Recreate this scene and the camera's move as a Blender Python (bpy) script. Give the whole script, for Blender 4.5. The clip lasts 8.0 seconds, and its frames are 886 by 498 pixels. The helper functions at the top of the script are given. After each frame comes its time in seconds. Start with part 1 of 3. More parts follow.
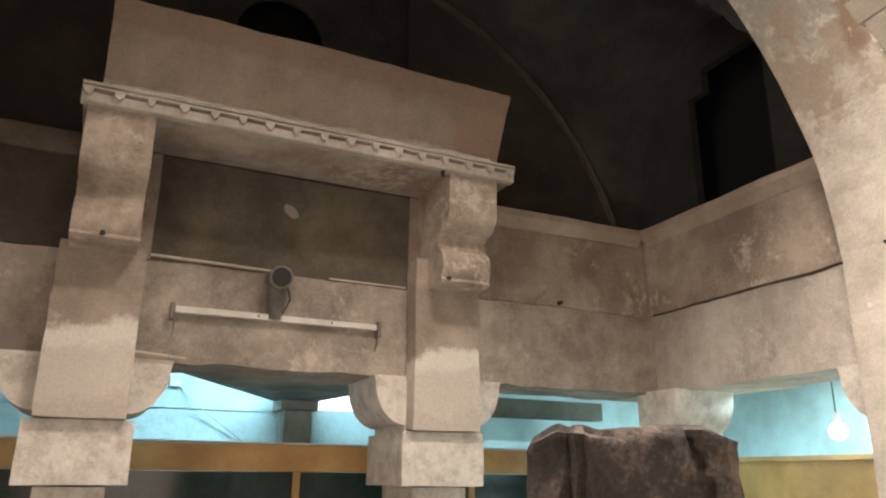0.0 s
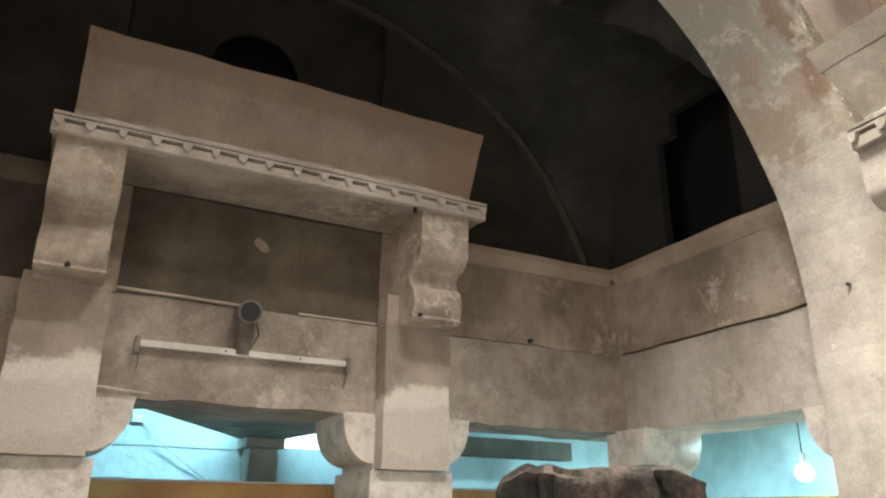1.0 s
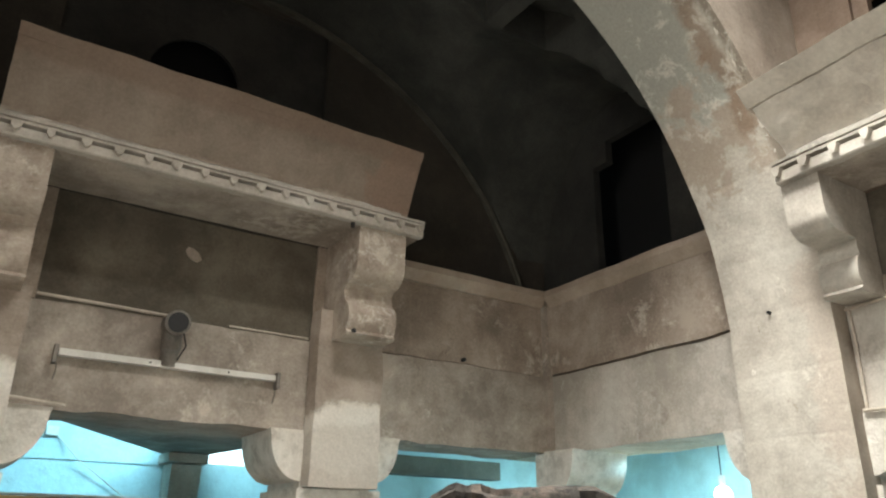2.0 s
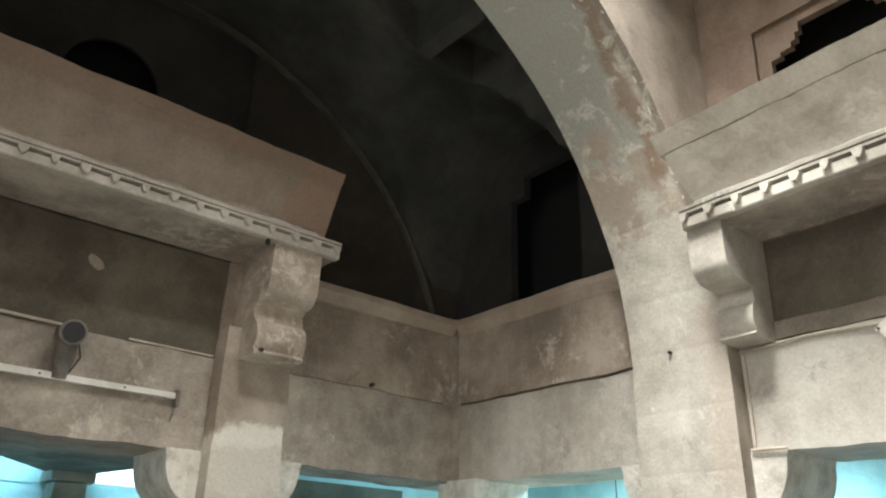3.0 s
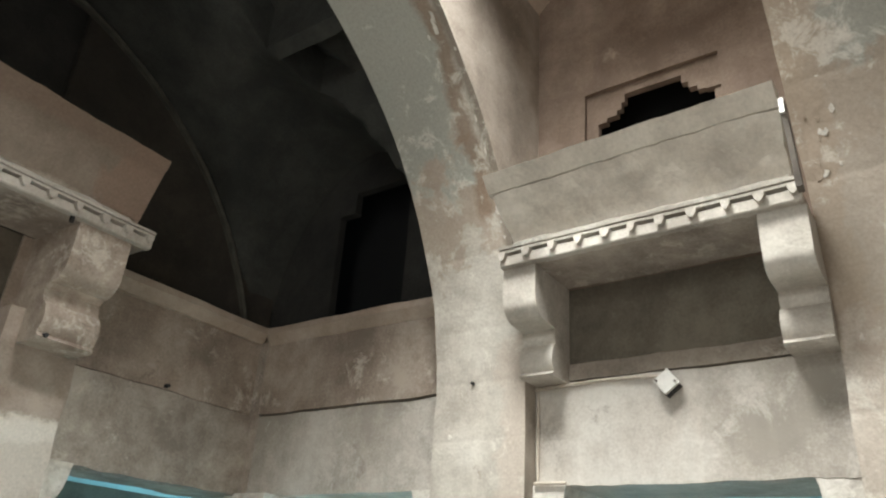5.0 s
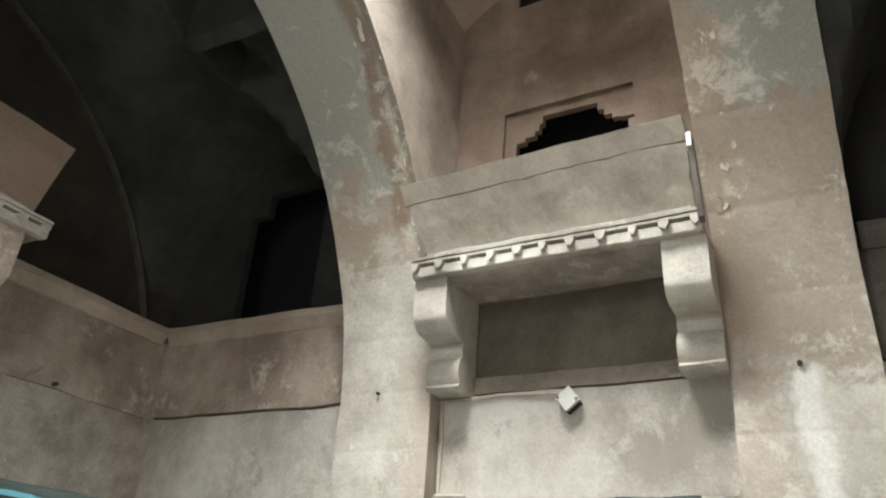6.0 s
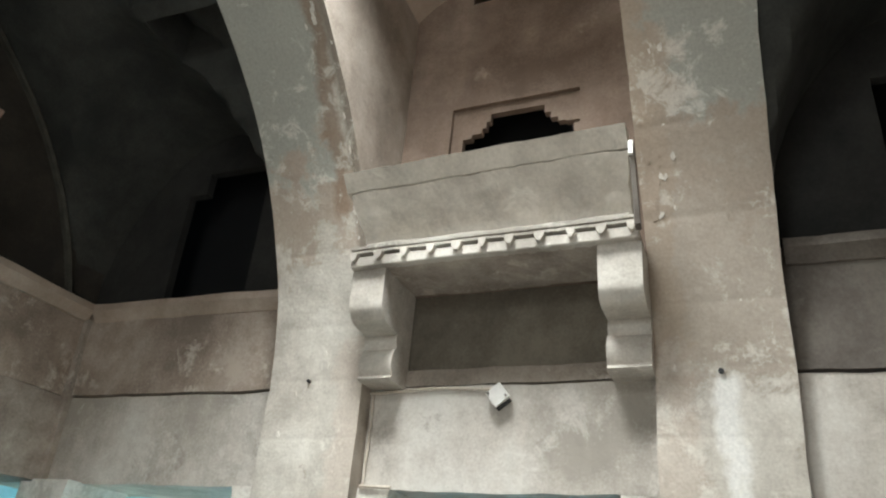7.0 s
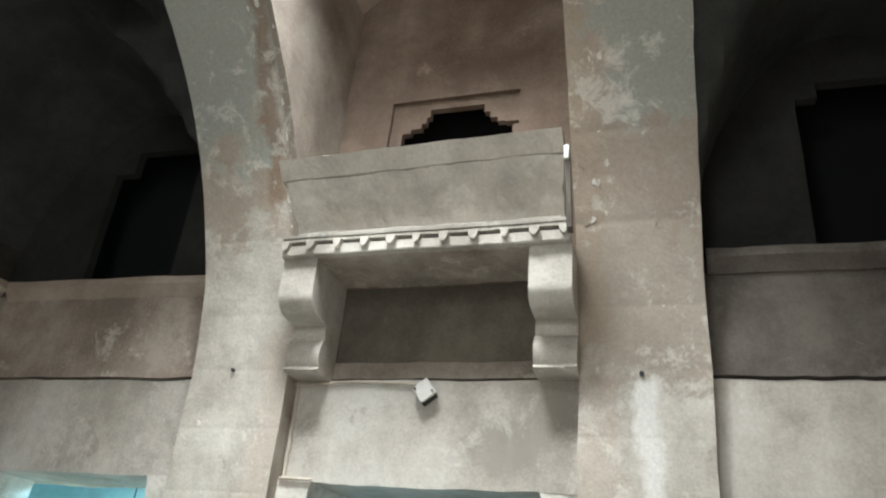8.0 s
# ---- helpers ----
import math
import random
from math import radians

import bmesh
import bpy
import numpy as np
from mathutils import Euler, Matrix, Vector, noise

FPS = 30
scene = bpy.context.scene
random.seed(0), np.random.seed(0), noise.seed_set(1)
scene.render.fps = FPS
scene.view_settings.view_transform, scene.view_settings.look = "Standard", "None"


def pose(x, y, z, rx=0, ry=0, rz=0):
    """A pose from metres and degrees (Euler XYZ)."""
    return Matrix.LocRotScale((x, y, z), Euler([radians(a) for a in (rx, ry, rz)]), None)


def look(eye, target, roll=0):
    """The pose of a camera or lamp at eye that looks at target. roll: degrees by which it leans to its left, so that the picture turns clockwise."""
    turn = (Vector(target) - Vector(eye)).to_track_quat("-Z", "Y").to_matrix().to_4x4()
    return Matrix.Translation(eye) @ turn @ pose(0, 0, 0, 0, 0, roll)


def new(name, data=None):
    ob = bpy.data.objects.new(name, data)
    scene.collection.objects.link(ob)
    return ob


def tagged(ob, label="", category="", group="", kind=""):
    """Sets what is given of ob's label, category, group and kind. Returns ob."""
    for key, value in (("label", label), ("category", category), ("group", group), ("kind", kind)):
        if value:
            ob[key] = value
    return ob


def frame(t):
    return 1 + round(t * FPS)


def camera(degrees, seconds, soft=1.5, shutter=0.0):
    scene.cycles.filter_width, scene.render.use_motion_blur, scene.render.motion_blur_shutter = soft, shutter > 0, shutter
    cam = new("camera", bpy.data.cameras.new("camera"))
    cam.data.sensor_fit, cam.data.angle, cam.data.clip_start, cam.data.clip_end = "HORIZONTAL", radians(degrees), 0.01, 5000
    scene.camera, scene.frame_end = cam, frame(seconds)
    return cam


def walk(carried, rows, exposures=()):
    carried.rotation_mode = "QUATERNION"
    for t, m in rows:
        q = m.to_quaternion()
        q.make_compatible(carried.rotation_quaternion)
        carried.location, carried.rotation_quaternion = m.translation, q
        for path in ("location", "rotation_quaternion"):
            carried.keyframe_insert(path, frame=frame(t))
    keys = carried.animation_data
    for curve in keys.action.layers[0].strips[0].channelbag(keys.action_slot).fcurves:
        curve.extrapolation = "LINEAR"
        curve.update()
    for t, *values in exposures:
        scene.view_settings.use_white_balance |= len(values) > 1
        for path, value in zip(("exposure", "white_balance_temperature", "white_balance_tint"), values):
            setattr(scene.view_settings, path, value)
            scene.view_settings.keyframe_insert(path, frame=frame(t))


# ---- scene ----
cam = camera(61.5, 8.0, soft=2.2)
EYE = (0.03, -0.01, 1.60)
PATH = [
    (0, (0.838, 1.722, 2.188), 0.45),
    (0.5, (0.856, 1.698, 2.234), 0.39),
    (1, (0.892, 1.661, 2.282), 0.59),
    (2.5, (1.113, 1.492, 2.356), 1.21),
    (3, (1.193, 1.409, 2.395), 1.83),
    (3.5, (1.276, 1.332, 2.405), 2.45),
    (4, (1.365, 1.233, 2.42), 2.94),
    (4.5, (1.432, 1.147, 2.435), 3.67),
    (6, (1.597, 0.849, 2.498), 4.04),
    (6.5, (1.641, 0.766, 2.496), 4.83),
    (7, (1.671, 0.705, 2.492), 5.24),
    (7.5, (1.704, 0.616, 2.497), 5.38),
    (8, (1.733, 0.538, 2.495), 5.52),
]
EXPOSURES = [(0, 0.46, 7450, 21), (1.0, 0.44, 6900, 14), (2.5, 0.44, 6350, 6), (4.5, 0.36, 6200, 6), (6.0, 0.32, 6100, 5), (8.0, 0.27, 5850, 4)]
walk(cam, [(t, look(EYE, target, roll)) for t, target, roll in PATH], EXPOSURES)

# ---- plan, in metres: the hall's inner faces and levels ----
EAST, WEST, NORTH, SOUTH = 3.78, -1.64, 4.34, -1.9
MID = 1.07            # middle of the hall across
THICK = 0.5           # thickness of the walls
LINTEL, JOINT, LEDGE = 2.2, 2.77, 3.43
CAP_LOW, CAP_TOP = 1.55, 1.89
SPRING, RADIUS = 2.6, 2.58   # the cross arches
CROWN = 6.0

# ---- world and lights ----
world = bpy.data.worlds.new("world")
scene.world = world
world.use_nodes = True
wn = world.node_tree.nodes
sky = wn.new("ShaderNodeTexSky")
sky.sky_type, sky.sun_disc, sky.sun_elevation, sky.sun_rotation = "NISHITA", False, radians(40), radians(200)
world.node_tree.links.new(sky.outputs[0], wn["Background"].inputs[0])
wn["Background"].inputs[1].default_value = 0.06


def area_lamp(name, eye, target, sx, sy, watts, colour, spread=180):
    data = bpy.data.lights.new(name, "AREA")
    data.shape, data.size, data.size_y, data.energy, data.color = "RECTANGLE", sx, sy, watts, colour
    data.spread = radians(spread)
    ob = new(name, data)
    ob.matrix_world = look(eye, target)
    return ob


# added daylight, its openings assumed: crown lantern, high window and, weakly, two doorways
ADDED_OCULUS = (1.05, 2.25, 0.85, 1.90)
area_lamp("added_daylight_lantern", (1.65, 1.38, 5.85), (1.65, 1.38, 0), 1.1, 0.95, 190, (1.0, 0.965, 0.92), 125)
area_lamp("added_daylight_high_west", (WEST - 0.2, 1.2, 4.45), (2.6, 1.3, 2.6), 1.5, 1.0, 45, (1.0, 0.97, 0.92))
area_lamp("added_daylight_south", (0.6, SOUTH - 0.25, 1.5), (1.0, 3.0, 1.8), 2.2, 2.4, 17, (1.0, 0.95, 0.89))
area_lamp("added_daylight_west", (WEST - 0.25, 1.2, 1.5), (2.6, 1.6, 1.8), 2.2, 2.4, 42, (1.0, 0.95, 0.89))
# lamps for the glow of the lit rooms, placed out of view
area_lamp("added_glow_north", (1.3, 5.6, 3.05), (1.3, 5.75, 0), 1.2, 0.1, 62, (0.34, 0.76, 1.0))
area_lamp("added_glow_east", (5.4, 3.7, 2.62), (5.3, 3.7, 0), 0.1, 1.2, 210, (0.42, 0.80, 1.0))


# ---- materials ----
def surface(name, dark, mid, light, rough=0.9, grain=60.0, patch=2.2, bump=0.7, stain=None, stain_at=0.62, metal=0.0, streak=0.0, flake=None, flake_at=0.6, zones=()):
    """Plaster, stone or paint: three tones laid by wide patches and fine grain, stains of their own colour, and relief."""
    m = bpy.data.materials.new(name)
    m.use_nodes = True
    n, l = m.node_tree.nodes, m.node_tree.links
    b = n["Principled BSDF"]
    b.inputs["Roughness"].default_value = rough
    b.inputs["Metallic"].default_value = metal
    co = n.new("ShaderNodeTexCoord")
    geo = n.new("ShaderNodeNewGeometry")

    def tex(scale, detail, rough_, vec, dist=0.0):
        x = n.new("ShaderNodeTexNoise")
        x.inputs["Scale"].default_value, x.inputs["Detail"].default_value = scale, detail
        x.inputs["Roughness"].default_value, x.inputs["Distortion"].default_value = rough_, dist
        l.new(vec, x.inputs["Vector"])
        return x.outputs["Fac"]

    pos = geo.outputs["Position"]
    wide = tex(patch, 8, 0.66, pos, 0.12)
    fine = tex(grain, 4, 0.7, pos)
    mixf = n.new("ShaderNodeMath")
    mixf.operation = "MULTIPLY_ADD"
    l.new(fine, mixf.inputs[0])
    mixf.inputs[1].default_value = 0.30
    l.new(wide, mixf.inputs[2])
    ramp = n.new("ShaderNodeValToRGB")
    e = ramp.color_ramp.elements
    e[0].position, e[0].color = 0.52, (*dark, 1)
    e[1].position, e[1].color = 0.80, (*light, 1)
    k = e.new(0.66)
    k.color = (*mid, 1)
    l.new(mixf.outputs[0], ramp.inputs[0])
    colour = ramp.outputs[0]
    if stain:
        st = tex(patch * 1.7, 10, 0.70, pos, 0.25)
        sr = n.new("ShaderNodeValToRGB")
        sr.color_ramp.elements[0].position, sr.color_ramp.elements[1].position = stain_at, stain_at + 0.09
        l.new(st, sr.inputs[0])
        mx = n.new("ShaderNodeMix")
        mx.data_type = "RGBA"
        l.new(sr.outputs[0], mx.inputs[0])
        l.new(colour, mx.inputs[6])
        mx.inputs[7].default_value = (*stain, 1)
        colour = mx.outputs[2]
    if streak:
        mp = n.new("ShaderNodeMapping")
        mp.inputs["Scale"].default_value = (9, 9, 0.7)
        l.new(pos, mp.inputs[0])
        sk = tex(1.0, 5, 0.6, mp.outputs[0])
        kr = n.new("ShaderNodeValToRGB")
        kr.color_ramp.elements[0].position, kr.color_ramp.elements[1].position = 0.42, 0.66
        kr.color_ramp.elements[0].color = (1 - streak, 1 - streak, 1 - streak, 1)
        kr.color_ramp.elements[1].color = (1, 1, 1, 1)
        l.new(sk, kr.inputs[0])
        mu = n.new("ShaderNodeMix")
        mu.data_type, mu.blend_type = "RGBA", "MULTIPLY"
        mu.inputs[0].default_value = 1
        l.new(colour, mu.inputs[6])
        l.new(kr.outputs[0], mu.inputs[7])
        colour = mu.outputs[2]
    sep = n.new("ShaderNodeSeparateXYZ")
    l.new(pos, sep.inputs[0])

    def ramped(value, lo, hi):
        r = n.new("ShaderNodeMapRange")
        r.inputs["From Min"].default_value, r.inputs["From Max"].default_value = lo, hi
        l.new(value, r.inputs["Value"])
        return r.outputs[0]

    def maths(op, a, c):
        x = n.new("ShaderNodeMath")
        x.operation = op
        for i, v in enumerate((a, c)):
            if isinstance(v, (int, float)):
                x.inputs[i].default_value = v
            else:
                l.new(v, x.inputs[i])
        return x.outputs[0]

    def over(mask, base, tone, vary=0.12):
        t = n.new("ShaderNodeMix")
        t.data_type = "RGBA"
        l.new(ramped(fine, 0.3, 0.7), t.inputs[0])
        t.inputs[6].default_value = (*[c * (1 - vary) for c in tone], 1)
        t.inputs[7].default_value = (*[min(1, c * (1 + vary)) for c in tone], 1)
        x = n.new("ShaderNodeMix")
        x.data_type = "RGBA"
        l.new(mask, x.inputs[0])
        l.new(base, x.inputs[6])
        l.new(t.outputs[2], x.inputs[7])
        return x.outputs[2]

    ragged = tex(2.6, 12, 0.68, pos, 0.2)
    for spans, tone, amp, strength in zones:
        mask = strength
        for axis, lo, hi in spans:
            v = maths("ADD", sep.outputs["XYZ".index(axis)], maths("MULTIPLY", maths("SUBTRACT", ragged, 0.5), amp * 2.6))
            w = 0.015 + amp * 0.06
            mask = maths("MULTIPLY", mask, maths("MULTIPLY", ramped(v, lo - w, lo + w), ramped(v, hi + w, hi - w)))
        colour = over(mask, colour, tone)
    if flake:
        fl = tex(patch * 3.1, 12, 0.74, pos, 0.4)
        gate = tex(patch * 0.6, 2, 0.5, pos)
        both = maths("MULTIPLY_ADD", gate, 0.5)
        l.new(fl, both.node.inputs[2])
        colour = over(maths("MULTIPLY", ramped(both, flake_at + 0.23, flake_at + 0.31), 0.55), colour, flake, 0.12)
    l.new(colour, b.inputs["Base Color"])
    if bump:
        rel = tex(grain * 0.35, 8, 0.62, pos)
        dent = tex(patch * 2.6, 5, 0.6, pos, 0.5)
        height = maths("ADD", maths("MULTIPLY", rel, 0.35), maths("MULTIPLY", dent, 1.1))
        bp = n.new("ShaderNodeBump")
        bp.inputs["Strength"].default_value, bp.inputs["Distance"].default_value = bump, 0.012
        l.new(height, bp.inputs["Height"])
        l.new(bp.outputs[0], b.inputs["Normal"])
    return m


GREY_SKIN, RUST = (0.34, 0.335, 0.29), (0.22, 0.15, 0.10)
PLASTER = surface("worn_plaster", (0.226, 0.189, 0.156), (0.347, 0.297, 0.249), (0.484, 0.424, 0.358), stain=(0.16, 0.13, 0.105), stain_at=0.67, streak=0.06, flake=(0.605, 0.539, 0.462), flake_at=0.61)
# darker copy of PLASTER; on the east wall it paints the south bay's shade
DUSKY = surface("darkened_plaster", (0.0796, 0.0661, 0.0539), (0.119, 0.101, 0.0838), (0.165, 0.144, 0.119), stain=(0.0612, 0.049, 0.0392), stain_at=0.67, streak=0.06, flake=(0.196, 0.172, 0.144), flake_at=0.62)
LOWER = surface("patched_lime_plaster", patch=1.5, dark=(0.35, 0.315, 0.267), mid=(0.489, 0.445, 0.385), light=(0.612, 0.577, 0.515), stain=(0.262, 0.214, 0.17), stain_at=0.63, streak=0.08, flake=(0.594, 0.559, 0.498), flake_at=0.58, bump=0.5)
PALE = surface("limewashed_stone", (0.34, 0.305, 0.26), (0.46, 0.42, 0.36), (0.60, 0.56, 0.49), stain=(0.25, 0.185, 0.135), stain_at=0.66, streak=0.06, bump=0.6, flake=(0.70, 0.67, 0.60), flake_at=0.6)
PIER = surface("patched_pier_plaster", (0.40, 0.36, 0.305), (0.53, 0.49, 0.42), (0.66, 0.62, 0.545), stain=(0.30, 0.24, 0.18), stain_at=0.66, streak=0.06, bump=0.6, flake=(0.68, 0.65, 0.57), flake_at=0.6,
               zones=[([("Z", 3.55, 3.98)], (0.33, 0.255, 0.19), 0.9, 0.7), ([("Z", 2.75, 4.3), ("Y", -2.0, 0.6)], (0.335, 0.28, 0.222), 1.3, 0.8), ([("Z", 3.98, 9.0), ("Y", -2.0, 0.17)], GREY_SKIN, 0.4, 0.95), ([("Z", 3.98, 9.0), ("Y", 2.1, 9.0)], GREY_SKIN, 0.55, 0.95), ([("Z", 3.7, 9.0), ("Y", 2.05, 2.16)], RUST, 0.14, 0.75), ([("Z", 3.2, 9.0), ("Y", 1.8, 2.035)], (0.225, 0.19, 0.15), 0.02, 0.95), ([("Z", 2.9, 9.0), ("Y", 0.22, 0.6)], (0.36, 0.29, 0.22), 0.25, 0.8), ([("Z", 2.1, 2.74), ("Y", 0.0, 0.10)], (0.74, 0.72, 0.67), 0.10, 0.9), ([("Z", 1.5, 2.9), ("Y", 0.2, 0.6)], (0.44, 0.36, 0.29), 0.2, 0.5), ([("Z", 1.5, 3.0), ("Y", 1.9, 2.14)], (0.50, 0.42, 0.345), 0.2, 0.55)])
UPPER = surface("browner_upper_plaster", (0.203, 0.16, 0.125), (0.319, 0.255, 0.203), (0.454, 0.38, 0.313), patch=1.6, stain=(0.136, 0.103, 0.0787), stain_at=0.63, streak=0.1, flake=(0.624, 0.543, 0.454), flake_at=0.63)
# dark brown that paints the shade west of the north balcony
SHADE_BROWN = surface("shade_brown_plaster", (0.036, 0.0302, 0.0223), (0.0562, 0.0475, 0.036), (0.0828, 0.072, 0.0554), stain=(0.108, 0.0936, 0.072), stain_at=0.68)
RIB = surface("dark_rib_stone", (0.035, 0.033, 0.025), (0.052, 0.048, 0.037), (0.075, 0.069, 0.054), patch=5)
REVEAL = surface("browned_reveal_plaster", (0.20, 0.165, 0.13), (0.29, 0.245, 0.20), (0.38, 0.33, 0.275), patch=1.8, stain=(0.15, 0.115, 0.085), stain_at=0.62, streak=0.08, flake=(0.50, 0.45, 0.38), flake_at=0.62)
CAPITAL = surface("speckled_limewash", (0.50, 0.46, 0.40), (0.66, 0.62, 0.55), (0.76, 0.72, 0.65), patch=8, stain=(0.26, 0.21, 0.165), stain_at=0.64, streak=0.06, bump=0.6, flake=(0.76, 0.73, 0.66), flake_at=0.57)
BRACKET = surface("browned_bracket_stone", (0.276, 0.221, 0.176), (0.397, 0.331, 0.27), (0.53, 0.458, 0.38), patch=4, stain=(0.176, 0.132, 0.102), stain_at=0.63, streak=0.06, bump=0.5, flake=(0.641, 0.586, 0.508), flake_at=0.6)
PILASTER = surface("limewashed_pilaster", (0.24, 0.19, 0.152), (0.33, 0.27, 0.22), (0.43, 0.36, 0.30), stain=(0.17, 0.13, 0.10), stain_at=0.67, streak=0.06, flake=(0.55, 0.49, 0.42), flake_at=0.61,
                   zones=[([("Z", 1.5, 2.34)], (0.62, 0.57, 0.50), 0.18, 0.85), ([("Z", 2.22, 2.33)], (0.74, 0.70, 0.63), 0.14, 0.6), ([("Z", 1.5, 1.98)], (0.42, 0.36, 0.30), 0.2, 0.4)])
# the end bays' shade is put into these two near-black tones
SHADE_BLACK = surface("shade_black_plaster", (0.0112, 0.0109, 0.009), (0.0195, 0.0184, 0.0158), (0.0307, 0.0292, 0.0248), stain=(0.042, 0.0398, 0.0338), stain_at=0.66)
VAULT = surface("shade_black_vault", (0.017, 0.0174, 0.0145), (0.0306, 0.0306, 0.0255), (0.0476, 0.0467, 0.0399), stain=(0.0654, 0.0646, 0.0553), stain_at=0.66)
# brown that paints the balconies' shadow on the wall panels
BROWN = surface("dark_brown_plaster", (0.075, 0.063, 0.046), (0.113, 0.096, 0.071), (0.16, 0.137, 0.104), stain=(0.19, 0.165, 0.127), stain_at=0.72)
# lunette plaster with the shade under the vault in its colour
SHADE_DARK = surface("shade_dark_plaster", (0.018, 0.015, 0.011), (0.029, 0.024, 0.0175), (0.044, 0.036, 0.027), stain=(0.055, 0.046, 0.035), stain_at=0.68)
UMBER = surface("umber_plaster", (0.128, 0.0891, 0.063), (0.188, 0.136, 0.101), (0.262, 0.201, 0.154), patch=1.4, stain=(0.33, 0.272, 0.216), stain_at=0.64, streak=0.1)
NORTH_PARAPET = surface("browned_buff_stone", (0.16, 0.125, 0.0935), (0.234, 0.185, 0.143), (0.299, 0.244, 0.193), patch=1.3, stain=(0.18, 0.135, 0.0984), stain_at=0.66, streak=0.05, bump=0.3,
                        zones=[([("X", 1.95, 2.6)], (0.25, 0.165, 0.12), 0.35, 0.65), ([("Z", 3.84, 4.2)], (0.19, 0.13, 0.095), 0.05, 0.6), ([("Z", 3.4, 3.555)], (0.56, 0.49, 0.41), 0.06, 0.7)])
EAST_PARAPET = surface("rough_grey_render", (0.445, 0.398, 0.333), (0.562, 0.509, 0.427), (0.679, 0.62, 0.532), patch=2.6, grain=45, stain=(0.398, 0.339, 0.275), stain_at=0.66, bump=1.1,
                       zones=[([("Z", 3.4, 3.50)], (0.62, 0.58, 0.51), 0.05, 0.75)])
BUFF = surface("buff_stone", (0.30, 0.235, 0.18), (0.38, 0.305, 0.24), (0.46, 0.38, 0.31), patch=1.6, stain=(0.22, 0.16, 0.12), stain_at=0.66, streak=0.05, flake=(0.50, 0.43, 0.36), flake_at=0.64)
REDSTONE = surface("weathered_red_stone", (0.0195, 0.0173, 0.0142), (0.0465, 0.0398, 0.0323), (0.143, 0.109, 0.0863), patch=9, grain=90, bump=0.9, stain=(0.0225, 0.0188, 0.0165), stain_at=0.6)
FLOORSTONE = surface("floor_stone", (0.16, 0.14, 0.12), (0.23, 0.20, 0.17), (0.30, 0.27, 0.23), stain=(0.12, 0.10, 0.08))
WHITEWASH = surface("whitewash", (0.429, 0.539, 0.53), (0.515, 0.647, 0.64), (0.585, 0.735, 0.73), stain=(0.328, 0.412, 0.4), stain_at=0.64)
PINT = surface("ochre_paint", (0.42, 0.24, 0.09), (0.52, 0.31, 0.12), (0.60, 0.38, 0.16), rough=0.45, bump=0.08, grain=120)
PLASTIC = surface("white_plastic", (0.55, 0.53, 0.48), (0.66, 0.64, 0.59), (0.74, 0.72, 0.68), rough=0.45, bump=0.05)
METAL = surface("dusty_metal", (0.12, 0.105, 0.09), (0.20, 0.18, 0.155), (0.30, 0.27, 0.235), rough=0.6, metal=0.15, bump=0.05)
BLACK = surface("black_rubber", (0.01, 0.01, 0.01), (0.016, 0.016, 0.016), (0.03, 0.03, 0.03), rough=0.6, bump=0.05)
# near-black colour that paints the darkness inside the openings
VOID = surface("painted_darkness", (0.0009, 0.0009, 0.0009), (0.0015, 0.0015, 0.00135), (0.0024, 0.0024, 0.0021), bump=0.1)
CABLE = surface("cable_sleeve", (0.39, 0.338, 0.273), (0.546, 0.481, 0.39), (0.65, 0.585, 0.494), rough=0.5, bump=0.05)

GLOW = bpy.data.materials.new("lit_tube")
GLOW.use_nodes = True
GLOW.node_tree.nodes["Principled BSDF"].inputs["Emission Color"].default_value = (0.75, 0.93, 1, 1)
GLOW.node_tree.nodes["Principled BSDF"].inputs["Emission Strength"].default_value = 20


# the pane emits light itself, in place of daylight behind it
PANE = bpy.data.materials.new("glowing_pane")
PANE.use_nodes = True
PANE.node_tree.nodes["Principled BSDF"].inputs["Base Color"].default_value = (0.7, 0.78, 0.8, 1)
PANE.node_tree.nodes["Principled BSDF"].inputs["Emission Color"].default_value = (0.8, 0.95, 1, 1)
PANE.node_tree.nodes["Principled BSDF"].inputs["Emission Strength"].default_value = 1.6


# ---- builders ----
def wobble(bm, amp, size=0.35):
    for v in bm.verts:
        a = noise.noise_vector(v.co / size) * amp + noise.noise_vector(v.co / (size * 0.2) + Vector((7, 3, 1))) * amp * 0.5
        v.co += a


def grid_line(a, b, cell):
    n = max(1, int(math.ceil((b - a) / cell)))
    return [a + (b - a) * i / n for i in range(n + 1)]


def block(bm, x0, x1, y0, y1, z0, z1, cell=0.12, amp=0.004, chamfer=0.012):
    """A hewn block with worn edges: a subdivided box, its corners drawn in, its faces slightly uneven."""
    xs, ys, zs = (grid_line(a, b, cell) for a, b in ((x0, x1), (y0, y1), (z0, z1)))
    made = {}

    def vert(i, j, k):
        if (i, j, k) not in made:
            p = Vector((xs[i], ys[j], zs[k]))
            on = [i in (0, len(xs) - 1), j in (0, len(ys) - 1), k in (0, len(zs) - 1)]
            if sum(on) >= 2 and chamfer:
                mids = Vector(((x0 + x1) / 2, (y0 + y1) / 2, (z0 + z1) / 2))
                for ax in range(3):
                    if on[ax]:
                        p[ax] += math.copysign(chamfer * 0.7, mids[ax] - p[ax]) * (0.6 + 0.8 * noise.noise(p * 9))
            if amp:
                p += noise.noise_vector(p / 0.3) * amp + noise.noise_vector(p / 0.07) * amp * 0.6
            made[i, j, k] = bm.verts.new(p)
        return made[i, j, k]

